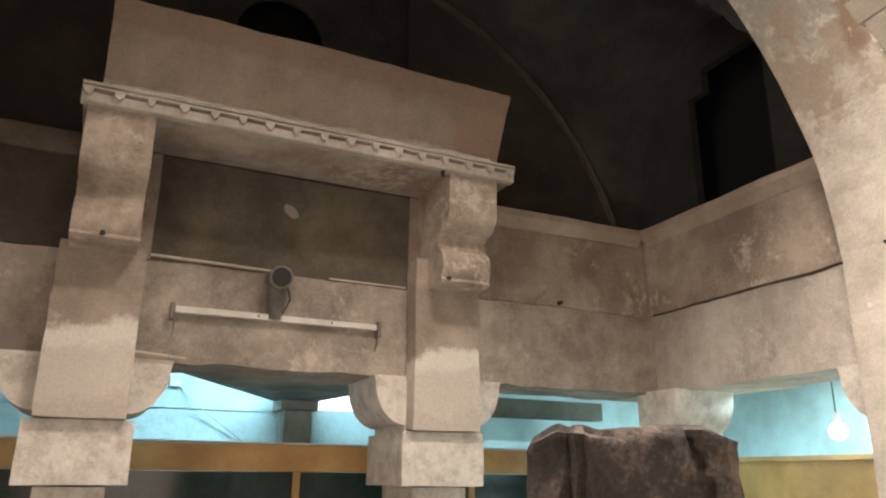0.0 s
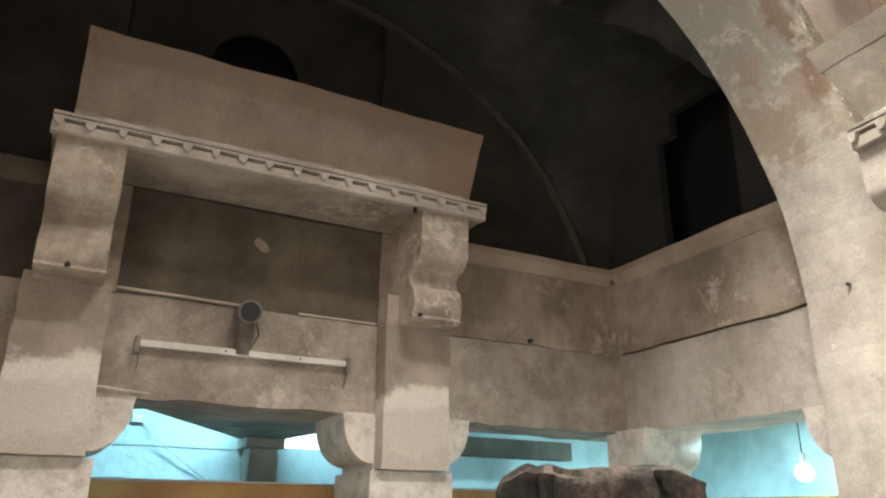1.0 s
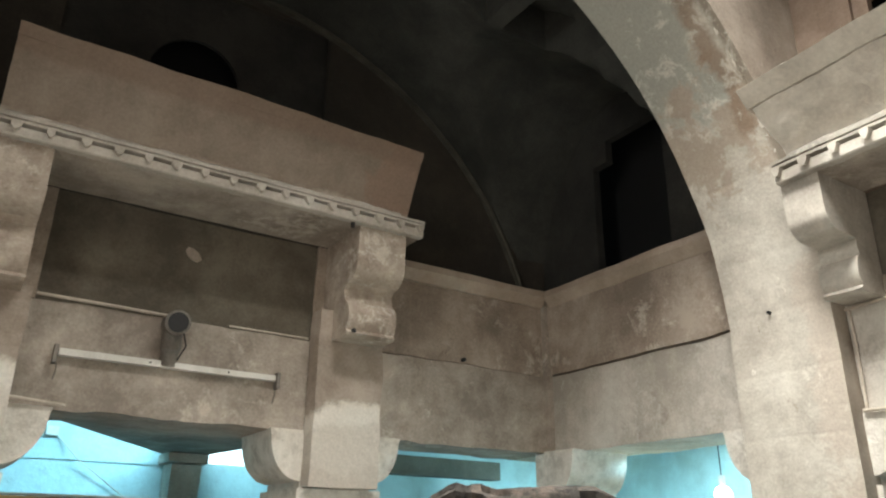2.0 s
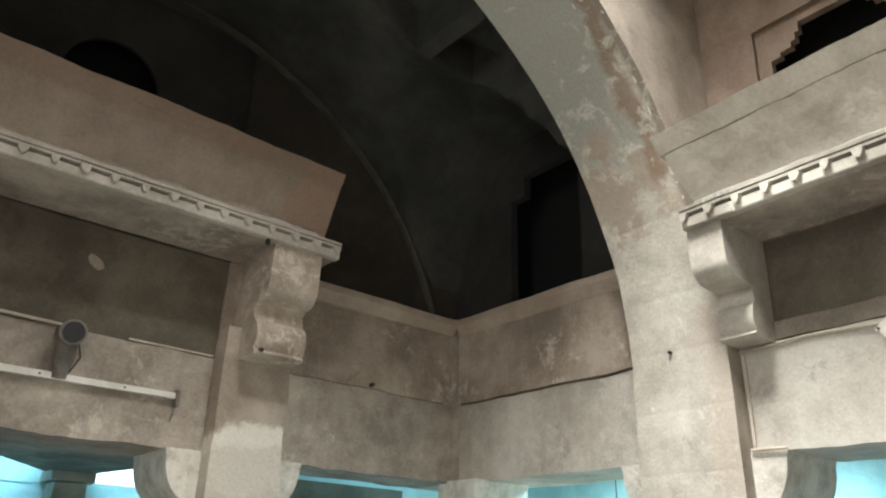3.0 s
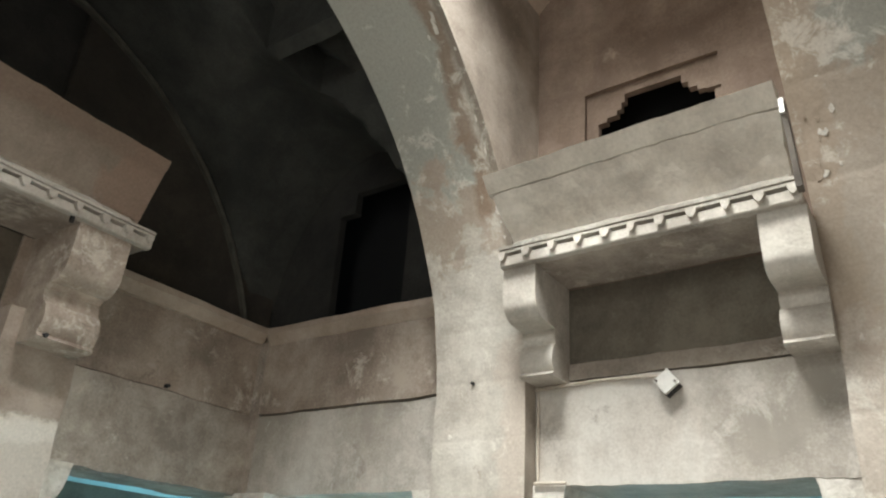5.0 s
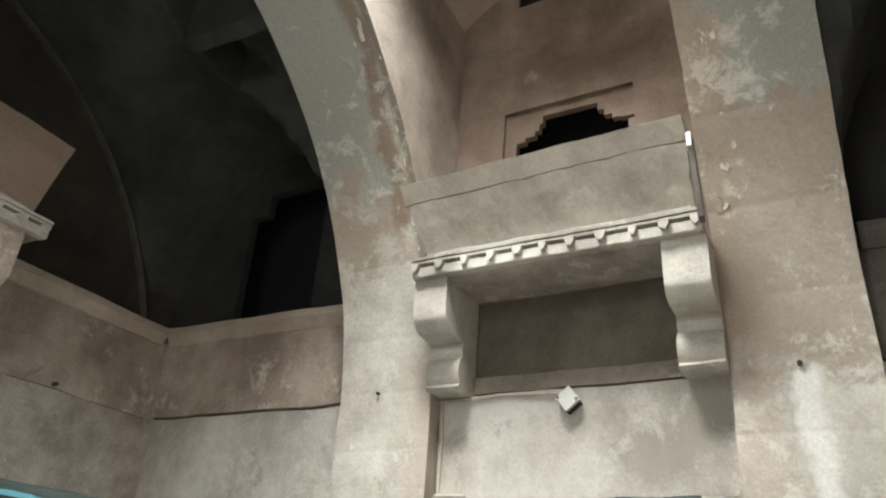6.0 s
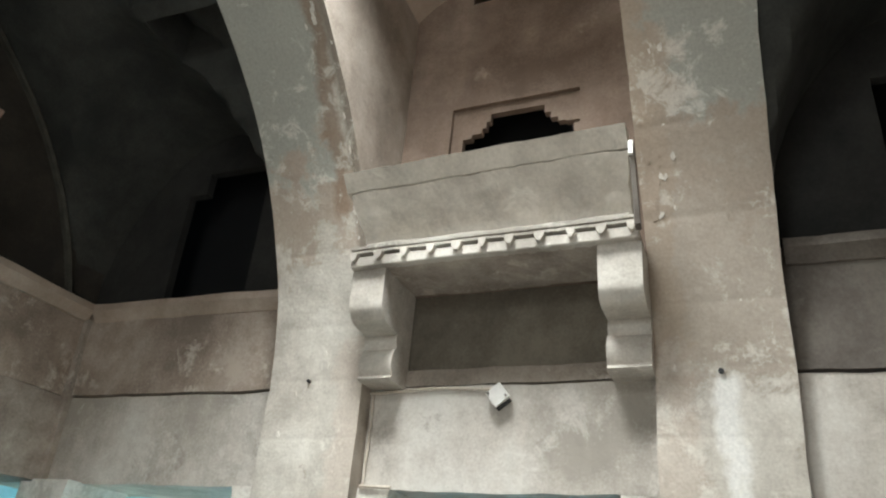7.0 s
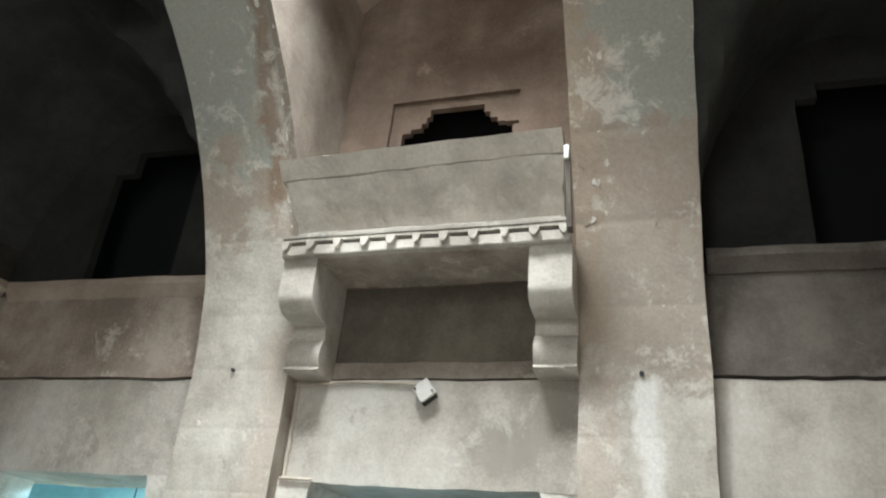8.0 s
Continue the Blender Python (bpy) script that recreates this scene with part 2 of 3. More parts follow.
    nx, ny, nz = len(xs) - 1, len(ys) - 1, len(zs) - 1
    for i in range(nx):
        for j in range(ny):
            for k, flip in ((0, True), (nz, False)):
                q = [vert(i, j, k), vert(i + 1, j, k), vert(i + 1, j + 1, k), vert(i, j + 1, k)]
                bm.faces.new(q[::-1] if flip else q)
    for i in range(nx):
        for k in range(nz):
            for j, flip in ((0, False), (ny, True)):
                q = [vert(i, j, k), vert(i + 1, j, k), vert(i + 1, j, k + 1), vert(i, j, k + 1)]
                bm.faces.new(q[::-1] if flip else q)
    for j in range(ny):
        for k in range(nz):
            for i, flip in ((0, True), (nx, False)):
                q = [vert(i, j, k), vert(i, j + 1, k), vert(i, j + 1, k + 1), vert(i, j, k + 1)]
                bm.faces.new(q[::-1] if flip else q)
    return bm


def box(*size, **more):
    return block(bmesh.new(), *size, **more)


def prism(profile, a, b, axis, cell=0.08, amp=0.003, bm=None):
    """A closed outline of (depth, z) drawn along an axis from a to b. axis 'x': depth is y; axis 'y': depth is x."""
    bm = bm or bmesh.new()
    along = grid_line(a, b, cell)
    rings = []
    for s in along:
        ring = []
        for d, z in profile:
            p = Vector((s, d, z)) if axis == "x" else Vector((d, s, z))
            if amp:
                p += noise.noise_vector(p / 0.25) * amp + noise.noise_vector(p / 0.06) * amp * 0.6
            ring.append(bm.verts.new(p))
        rings.append(ring)
    n = len(profile)
    for r, q in zip(rings, rings[1:]):
        for i in range(n):
            bm.faces.new((r[i], r[(i + 1) % n], q[(i + 1) % n], q[i]))
    bm.faces.new(rings[0][::-1])
    bm.faces.new(rings[-1])
    bmesh.ops.recalc_face_normals(bm, faces=bm.faces)
    return bm


def wall_sheet(u0, u1, z0, z1, holes, thick, place, cell=0.14, amp=0.006, jag=(0.0, 0.0)):
    """A wall with openings through it: place(u, z, depth) gives the world point, depth 0 on the inner face."""
    us, zs = set(grid_line(u0, u1, cell)), set(grid_line(z0, z1, cell))
    for a, b, c, d in holes:
        us |= {max(a, u0), min(b, u1)}
        zs |= {max(c, z0), min(d, z1)}
    us, zs = sorted(us), sorted(zs)
    us = [u for i, u in enumerate(us) if i == 0 or u - us[i - 1] > 1e-5]
    zs = [z for i, z in enumerate(zs) if i == 0 or z - zs[i - 1] > 1e-5]
    nu, nz = len(us) - 1, len(zs) - 1

    def solid(i, k):
        if not (0 <= i < nu and 0 <= k < nz):
            return False
        u, z = (us[i] + us[i + 1]) / 2, (zs[k] + zs[k + 1]) / 2
        return not any(a < u < b and c < z < d for a, b, c, d in holes)

    bm, made = bmesh.new(), {}

    def vert(i, k, back):
        key = (i, k, back)
        if key not in made:
            p = Vector(place(us[i], zs[k], thick if back else 0.0))
            p += noise.noise_vector(p / 0.4) * amp + noise.noise_vector(p / 0.09) * amp * 0.5
            if k in (0, nz):
                p.z += jag[0 if k == 0 else 1] * (noise.noise(p / 0.31) + 0.7 * noise.noise(p / 0.08))
            made[key] = bm.verts.new(p)
        return made[key]

    for i in range(nu):
        for k in range(nz):
            if not solid(i, k):
                continue
            for back in (False, True):
                bm.faces.new([vert(*c, back) for c in ((i, k), (i + 1, k), (i + 1, k + 1), (i, k + 1))])
            for di, dk, a, b in ((-1, 0, (i, k), (i, k + 1)), (1, 0, (i + 1, k), (i + 1, k + 1)), (0, -1, (i, k), (i + 1, k)), (0, 1, (i, k + 1), (i + 1, k + 1))):
                if not solid(i + di, k + dk):
                    bm.faces.new([vert(*a, False), vert(*b, False), vert(*b, True), vert(*a, True)])
    bmesh.ops.recalc_face_normals(bm, faces=bm.faces)
    return bm


def rod(bm, points, radius, sides=8):
    """A round bar through the points."""
    pts = [Vector(p) for p in points]
    rings = []
    for i, p in enumerate(pts):
        t = (pts[min(i + 1, len(pts) - 1)] - pts[max(i - 1, 0)]).normalized()
        s = t.cross(Vector((0, 0, 1)) if abs(t.z) < 0.9 else Vector((1, 0, 0))).normalized()
        u = s.cross(t)
        rings.append([bm.verts.new(p + (s * math.cos(a) + u * math.sin(a)) * radius) for a in (2 * math.pi * j / sides for j in range(sides))])
    for r, q in zip(rings, rings[1:]):
        for j in range(sides):
            bm.faces.new((r[j], r[(j + 1) % sides], q[(j + 1) % sides], q[j]))
    bm.faces.new(rings[0][::-1])
    bm.faces.new(rings[-1])
    return bm


def link(name, bm, material, smooth=True):
    me = bpy.data.meshes.new(name)
    bmesh.ops.recalc_face_normals(bm, faces=bm.faces)
    bm.to_mesh(me)
    bm.free()
    me.materials.append(material)
    if smooth:
        me.polygons.foreach_set("use_smooth", [True] * len(me.polygons))
        me.set_sharp_from_angle(angle=radians(38))
    return new(name, me)


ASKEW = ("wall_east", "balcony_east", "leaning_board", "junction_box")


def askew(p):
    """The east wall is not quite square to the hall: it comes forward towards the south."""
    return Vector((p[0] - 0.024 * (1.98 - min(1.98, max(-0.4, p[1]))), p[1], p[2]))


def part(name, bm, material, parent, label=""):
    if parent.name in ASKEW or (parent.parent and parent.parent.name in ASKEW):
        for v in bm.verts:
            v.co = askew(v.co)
    ob = link(name, bm, material)
    ob.parent = parent
    if parent.type == "EMPTY":
        ob.matrix_parent_inverse = parent.matrix_basis.inverted()
    return tagged(ob, label)


def thing(name, base, label, category, group="", kind=""):
    ob = new(name)
    ob.empty_display_size = 0.1
    ob.matrix_basis = Matrix.Translation(base)
    return tagged(ob, label, category, group, kind)


def structure(name, bm, material, label, category):
    return tagged(link(name, bm, material), label, category, "", "structure")


# plane frames: along the wall, height, depth into the wall
def on_north(u, z, d):
    return (u, NORTH + d, z)


def on_east(u, z, d):
    return (EAST + d, u, z)


def on_south(u, z, d):
    return (u, SOUTH - d, z)


def on_west(u, z, d):
    return (WEST - d, u, z)


def arched(c, half, z0, spring, rise, step=0.03):
    """The rectangles that together fill an arched opening."""
    out = [(c - half, c + half, z0, spring)]
    z = spring
    while z < spring + rise - 1e-4:
        h = half * math.sqrt(max(0.0, 1 - ((z + step / 2 - spring) / rise) ** 2))
        out.append((c - h, c + h, z, z + step))
        z += step
    return out


# ---- floor and walls ----
structure("floor", box(WEST - 3, 7.4, SOUTH - 3, 8.2, -0.2, 0.0, cell=0.8, amp=0.003), FLOORSTONE, "worn grey stone floor of the hall", "floor")

north = thing("wall_north", (MID, NORTH, 0), "plastered stone wall above pillared openings, painted dark at the top", "wall", kind="structure")
part("lintel", wall_sheet(WEST, EAST, LINTEL, JOINT - 0.006, [], THICK, on_north, cell=0.05, amp=0.008, jag=(0.014, 0.008)), PLASTER, north)
part("upper_course", wall_sheet(WEST, -0.1, JOINT + 0.002, LEDGE - 0.02, [], THICK, lambda u, z, d: (u, NORTH + d + 0.006, z)), SHADE_BROWN, north, "plaster beside the balcony, its shade painted brown")
part("upper_course", wall_sheet(-0.1, EAST, JOINT + 0.002, LEDGE - 0.02, [(0.24, 1.82, JOINT, 3.42)], THICK, lambda u, z, d: (u, NORTH + d + 0.010, z), cell=0.07, jag=(0.010, 0.0)), UPPER, north)
# panel set slightly back, the balcony's shadow in its colour
part("shade_panel", wall_sheet(0.2, 1.86, JOINT - 0.004, 3.43, [], 0.12, lambda u, z, d: (u, NORTH + d + 0.03, z), amp=0.01), BROWN, north, "plaster panel under the balcony, its shade painted brown")
recess = [(0.06, 1.79, LEDGE, 5.12)]
part("lunette", wall_sheet(WEST, EAST, LEDGE - 0.02, CROWN, recess, 0.05, lambda u, z, d: (u, NORTH + d + 0.02, z)), SHADE_DARK, north, "plaster under the vault, its shade painted near black")
part("recess_back", wall_sheet(0.0, 1.9, LEDGE, 5.2, arched(0.88, 0.29, LEDGE, 4.42, 0.29, 0.01), 0.03, lambda u, z, d: (u, NORTH + d + 0.074, z)), SHADE_BLACK, north)
bm = bmesh.new()
rod(bm, [(1.02, NORTH + 0.036, 3.18), (1.02, NORTH + 0.014, 3.18)], 0.045, 9)
for v in bm.verts:
    v.co.z += 0.5 * abs(v.co.x - 1.02) * (1 if v.co.x < 1.02 else -1)
wobble(bm, 0.02, 0.1)
part("plaster_blotch", bm, PILASTER, north, "pale blotch of plaster")
# sheet close behind the arch; its colour makes the darkness
part("dark_sheet", box(0.0, 1.9, NORTH + 0.40, NORTH + 0.5, LEDGE, 5.2, cell=0.5), VOID, north, "near-black sheet painted as the dark behind the balcony")

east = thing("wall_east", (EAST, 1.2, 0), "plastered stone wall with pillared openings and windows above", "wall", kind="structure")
part("lintel", wall_sheet(SOUTH, NORTH + THICK, LINTEL, JOINT - 0.008, [], THICK, on_east, cell=0.06, amp=0.008, jag=(0.010, 0.007)), LOWER, east)
# shaded stretch south of the pier, darkened by its colour
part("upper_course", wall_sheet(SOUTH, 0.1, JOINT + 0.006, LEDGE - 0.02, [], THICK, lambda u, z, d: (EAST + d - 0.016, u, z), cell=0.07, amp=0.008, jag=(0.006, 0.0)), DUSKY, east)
part("upper_course", wall_sheet(0.1, NORTH + THICK, JOINT + 0.006, LEDGE - 0.02, [(0.42, 1.98, JOINT, 3.34)], THICK, lambda u, z, d: (EAST + d - 0.016, u, z), cell=0.07, amp=0.008, jag=(0.006, 0.0)), UPPER, east)
# same painted balcony shadow on the east wall
part("shade_panel", wall_sheet(0.38, 2.02, JOINT - 0.004, 3.36, [], 0.12, lambda u, z, d: (EAST + d + 0.03, u, z), amp=0.01), BROWN, east, "plaster panel under the balcony, its shade painted brown")
part("plaster_band", prism([(EAST + 0.06, JOINT + 0.004), (EAST + 0.004, JOINT + 0.004), (EAST + 0.008, JOINT + 0.075), (EAST + 0.018, JOINT + 0.10), (EAST + 0.06, JOINT + 0.112)], 0.5, 1.9, "y", cell=0.05, amp=0.008), REVEAL, east, "grey worn band of plaster under the dark panel")
WINDOW_N = [(3.06, 3.60, LEDGE, 4.50), (3.59, 3.75, LEDGE, 4.32)]
WINDOW_S = [(-1.5, -0.80, LEDGE, 4.40), (-1.42, -0.92, 4.40, 4.5)]
# near-black plaster paints the shade around both windows
part("upper_wall", wall_sheet(2.3, NORTH + THICK, LEDGE - 0.02, CROWN, WINDOW_N, 0.07, lambda u, z, d: (EAST + d + 0.02, u, z)), SHADE_BLACK, east, "plaster around a dark window, its shade painted near black")
part("upper_wall", wall_sheet(SOUTH, 0.1, LEDGE - 0.02, CROWN, WINDOW_S, 0.07, lambda u, z, d: (EAST + d + 0.02, u, z)), SHADE_BLACK, east, "plaster around a dark window, its shade painted near black")
HOLE = [(1.01, 1.375, 4.2, 4.625), (0.97, 1.40, 4.2, 4.565), (0.92, 1.43, 4.2, 4.515), (0.87, 1.50, 4.2, 4.48), (0.77, 1.50, 4.445, 4.47), (0.82, 1.56, 4.2, 4.45)]
FRAME = [(0.775, 1.64, 4.0, 4.69), (1.05, 1.55, 5.62, 5.9)]
part("balcony_wall", wall_sheet(0.1, 2.3, LEDGE - 0.1, CROWN, FRAME, 0.03, lambda u, z, d: (EAST + d, u, z)), UMBER, east, "buff plaster with a framed recess")
part("recess_panel", wall_sheet(0.7, 1.72, 3.9, 4.72, HOLE, 0.05, lambda u, z, d: (EAST + 0.034 + d, u, z), cell=0.1, amp=0.004), UMBER, east, "recessed panel broken by a stepped hole")
# one sheet close behind the windows and hole, coloured as darkness
part("dark_back", box(EAST + 0.42, EAST + 0.48, SOUTH, NORTH + 0.4, LEDGE, 5.95, cell=0.6), VOID, east, "near-black sheet painted as the dark behind the windows")

# walls out of view; doorways and high window are added light openings
south = thing("wall_south", (MID, SOUTH, 0), "unseen plastered stone wall, its openings added to let light in", "wall", kind="structure")
part("wall_face", wall_sheet(WEST - THICK, EAST + THICK, 0, CROWN, [(-0.6, 1.8, 0, 2.9)], THICK, on_south, cell=0.4), PLASTER, south)
west = thing("wall_west", (WEST, 1.2, 0), "unseen plastered stone wall, its openings added to let light in", "wall", kind="structure")
part("wall_face", wall_sheet(SOUTH, NORTH + THICK, 0, CROWN, [(0.0, 2.4, 0, 2.9), (0.4, 2.0, 3.9, 5.0)], THICK, on_west, cell=0.4), PLASTER, west)

bead = bmesh.new()
prism([(NORTH + 0.01, 2.2), (NORTH - 0.045, 2.2), (NORTH - 0.05, 2.8), (NORTH - 0.035, 3.32), (NORTH + 0.01, 3.32)], EAST - 0.05, EAST + 0.0, "x", cell=0.025, amp=0.01, bm=bead)
structure("trim_corner_bead", bead, PLASTER, "ragged strip of pale plaster down the corner", "trim")

# ledges under the vault
LEDGE_SECTION = [(0.10, 0.0), (-0.07, 0.0), (-0.075, -0.05), (-0.05, -0.075), (-0.02, -0.12), (0.10, -0.13)]


def ledge(name, axis, wall, a, b, material=BUFF):
    bm = prism([(wall + d, LEDGE + z) for d, z in LEDGE_SECTION], a, b, axis, amp=0.006)
    return structure(name, bm, material, "worn moulded stone ledge along the wall", "ledge")


ledge("trim_north_ledge", "x", NORTH, 2.30, EAST - 0.06)
# brown ledge continues the painted shade west of the balcony
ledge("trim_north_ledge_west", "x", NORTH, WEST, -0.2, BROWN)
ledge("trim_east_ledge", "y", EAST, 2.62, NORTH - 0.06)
# south ledge, likewise darkened in colour for the shade there
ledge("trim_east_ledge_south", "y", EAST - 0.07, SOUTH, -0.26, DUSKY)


# ---- vaults and cross arches ----
def barrel(x):
    return SPRING + math.sqrt(max(0.0, (RADIUS + 0.03) ** 2 - (x - MID) ** 2))


def vault(name, y0, y1, spring, rise, material, label, lantern=None, coffers=()):
    bm = bmesh.new()
    xs, ys = grid_line(WEST - 0.05, EAST + 0.05, 0.09), grid_line(y0, y1, 0.09)
    for x0, x1, a, b, _ in coffers:
        xs = sorted(xs + [x0 - 0.004, x0 + 0.004, x1 - 0.004, x1 + 0.004])
        ys = sorted(ys + [a - 0.004, a + 0.004, b - 0.004, b + 0.004])
    c, half = (y0 + y1) / 2, (y1 - y0) / 2
    rows = []
    for up in (0.0, 0.2):
        rows.append([])
        for x in xs:
            row = []
            for y in ys:
                s = min(1.0, abs((y - c) / half))
                z = max(barrel(x), spring + rise * (1 - s ** 1.8) ** 0.6) + up
                z += sum(deep for x0, x1, a, b, deep in coffers if x0 < x < x1 and a < y < b)
                p = Vector((x, y, z))
                row.append(bm.verts.new(p + noise.noise_vector(p / 0.35) * 0.012))
            rows[-1].append(row)
    for g in rows:
        for a, b in zip(g, g[1:]):
            for j in range(len(ys) - 1):
                m = (a[j].co + b[j + 1].co) / 2
                if not (lantern and lantern[0] < m.x < lantern[1] and lantern[2] < m.y < lantern[3]):
                    bm.faces.new((a[j], a[j + 1], b[j + 1], b[j]))
    return structure(name, bm, material, label, "ceiling")


# end vaults carry their shade as near-black colour
vault("ceiling_north_bay", 2.55, NORTH + 0.06, LEDGE + 0.05, 1.35, VAULT, "groined vault over the end bay, shade painted near black, with two sunk panels", None, ((1.9, 2.44, 2.62, 3.28, 0.32), (2.53, 2.9, 2.62, 3.22, 0.32)))
# the lantern opening is added for the overhead lamp
vault("ceiling_middle_bay", 0.34, 2.06, 5.4, 0.5, BUFF, "buff plastered vault over the middle bay, with an added lantern opening", ADDED_OCULUS)
vault("ceiling_south_bay", SOUTH - 0.06, -0.2, LEDGE + 0.05, 1.35, VAULT, "groined vault over the end bay, shade painted near black")


def wall_rib(name, y):
    """The thin moulded rib where the end vault meets the wall."""
    bm, rings = bmesh.new(), []
    for i in range(61):
        a = math.radians(18 + 144 * i / 60)
        ring = []
        for r, d in ((2.60, 0.03), (2.60, -0.02), (2.585, -0.03), (2.57, -0.02), (2.57, 0.03)):
            p = Vector((MID + r * math.cos(a), y + d, SPRING + r * math.sin(a)))
            ring.append(bm.verts.new(p + noise.noise_vector(p / 0.15) * 0.006))
        rings.append(ring)
    for r, q in zip(rings, rings[1:]):
        for j in range(5):
            bm.faces.new((r[j], r[(j + 1) % 5], q[(j + 1) % 5], q[j]))
    bm.faces.new(rings[0][::-1])
    bm.faces.new(rings[-1])
    return structure(name, bm, RIB, "dark brown moulded rib along the vault edge", "rib")


wall_rib("trim_vault_rib", NORTH)


def cross_arch(name, y0, y1):
    """A round arch across the hall with its two piers, and the masonry above it up to the crown."""
    bm = bmesh.new()
    n = 72
    ys = grid_line(y0, y1, 0.1)
    inner, outer = [], []
    joints = (2.12, 2.45, 2.78, 3.10, 3.52, 3.95, 4.4)
    turns = {math.pi * i / n: RADIUS for i in range(n + 1)}
    for zj in joints:
        if zj > SPRING:
            for dz, r in ((-0.008, RADIUS), (0.0, RADIUS + 0.0012), (0.008, RADIUS)):
                t = math.asin((zj + dz - SPRING) / RADIUS)
                turns[t], turns[math.pi - t] = r, r
    for a, r in sorted(turns.items()):
        x, z = MID + r * math.cos(a), SPRING + r * math.sin(a)
        ox, oz = (EAST + 0.02 if a < math.pi / 2 else WEST - 0.02), z
        if 0.2 < a / math.pi < 0.8:
            ox, oz = x, CROWN
        if inner and (outer[-1][1] < CROWN) != (oz < CROWN):
            side = EAST + 0.02 if a < math.pi / 2 else WEST - 0.02
            inner.append((inner[-1][0] * 0.999 + x * 0.001, inner[-1][1] * 0.999 + z * 0.001))
            outer.append((side, CROWN))
        inner.append((x, z))
        outer.append((ox, oz))
    low = [(MID + RADIUS, z) for z in grid_line(0, SPRING, 0.12)[:-1]]
    for zj in joints:
        if zj < SPRING:
            low += [(MID + RADIUS, zj - 0.008), (MID + RADIUS + 0.0012, zj), (MID + RADIUS, zj + 0.008)]
    low.sort(key=lambda p: p[1])
    inner = low + inner + [(2 * MID - x, z) for x, z in low[::-1]]
    outer = [(EAST + 0.02, z) for _, z in low] + outer + [(WEST - 0.02, z) for _, z in low[::-1]]

    def v(p, y):
        q = Vector((p[0], y + (0.035 * max(0.0, p[1] - 3.3) if y > 2.5 else 0.0), p[1]))
        return bm.verts.new(q + noise.noise_vector(q / 0.5) * 0.008 + noise.noise_vector(q / 0.1) * 0.004)

    face = [[v(p, y) for y in ys] for p in inner]
    for a, b in zip(face, face[1:]):
        for j in range(len(ys) - 1):
            bm.faces.new((a[j], a[j + 1], b[j + 1], b[j]))
    for side in (0, -1):
        rim = [v(p, ys[side]) for p in outer]
        mid = [v(((p[0] + q[0]) / 2, (p[1] + q[1]) / 2), ys[side]) for p, q in zip(inner, outer)]
        for k in range(len(rim) - 1):
            for q in ((face[k][side], face[k + 1][side], mid[k + 1], mid[k]), (mid[k], mid[k + 1], rim[k + 1], rim[k])):
                bm.faces.new(q).material_index = 1
    ob = structure(name, bm, PIER, "limewashed stone cross arch on flat wall piers, plaster patched and flaking", "arch")
    ob.data.materials.append(REVEAL)
    return ob


def scab(parent, y, z, size, seed):
    """A ragged flake of old plaster on the face of a pier or the underside of its arch."""
    bm, n = bmesh.new(), 18
    rnd = random.Random(seed)
    squash, lean = rnd.uniform(0.5, 1.0), rnd.uniform(-0.5, 0.5)
    rim, top = [], []
    for i in range(n):
        a = 2 * math.pi * i / n
        r = size * (0.7 + 0.5 * noise.noise(Vector((math.cos(a) * 1.7, math.sin(a) * 1.7, seed * 3.1))) + rnd.uniform(-0.12, 0.12))
        u, v = r * math.cos(a) * squash + lean * r * math.sin(a) * 0.4, r * math.sin(a) * 1.35
        for ring, grow, lift in ((rim, 1.0, 0.004), (top, 0.9, -0.0035)):
            zz = z + v * grow
            x = MID + (RADIUS if zz < SPRING else math.sqrt(max(0.01, RADIUS ** 2 - (zz - SPRING) ** 2)))
            ring.append(bm.verts.new((x + lift, y + u * grow, zz)))
    for i in range(n):
        j = (i + 1) % n
        bm.faces.new((rim[i], rim[j], top[j], top[i]))
    bm.faces.new(top)
    return part("plaster_flake", bm, PIER if seed % 3 else CAPITAL, parent)


arch_n = cross_arch("arch_north", 1.985, 2.6)
arch_s = cross_arch("arch_south", -0.24, 0.386)
flakes = random.Random(5)
for i in range(16):
    scab(arch_n, flakes.uniform(2.03, 2.2), flakes.uniform(3.2, 4.75), flakes.uniform(0.010, 0.03), i)
for i in range(10):
    scab(arch_n, flakes.uniform(2.1, 2.5), flakes.uniform(2.2, 3.6), flakes.uniform(0.008, 0.025), 20 + i)
for i in range(16):
    scab(arch_s, flakes.uniform(0.2, 0.35), flakes.uniform(3.5, 4.4), flakes.uniform(0.010, 0.03), 40 + i)
for i in range(14):
    scab(arch_s, flakes.uniform(-0.15, 0.3), flakes.uniform(2.1, 3.6), flakes.uniform(0.008, 0.03), 60 + i)


for i in range(22):
    z = flakes.uniform(3.55, 4.7)
    scab(arch_n, flakes.uniform(1.995, 2.05), z, flakes.uniform(0.012, 0.028), 80 + i)
for i in range(14):
    scab(arch_s, flakes.uniform(0.22, 0.37), flakes.uniform(3.45, 4.3), flakes.uniform(0.008, 0.018), 110 + i)


# ---- pillars of the openings ----
def pillar(x, y, width, axis, corbels, label, pilaster_top=None, deep=0.5):
    """A square pillar with a projecting capital block and quarter-round corbels under the lintel; (x, y) is the middle of its inner face."""
    ob = thing("pillar", (x, y, 0), label, "pillar", "pillars of the openings")

    def at(u0, u1, d0, d1, z0, z1, **more):
        return box(x + u0, x + u1, y + d0, y + d1, z0, z1, **more) if axis == "x" else box(x + d0, x + d1, y + u0, y + u1, z0, z1, **more)

    h = width / 2
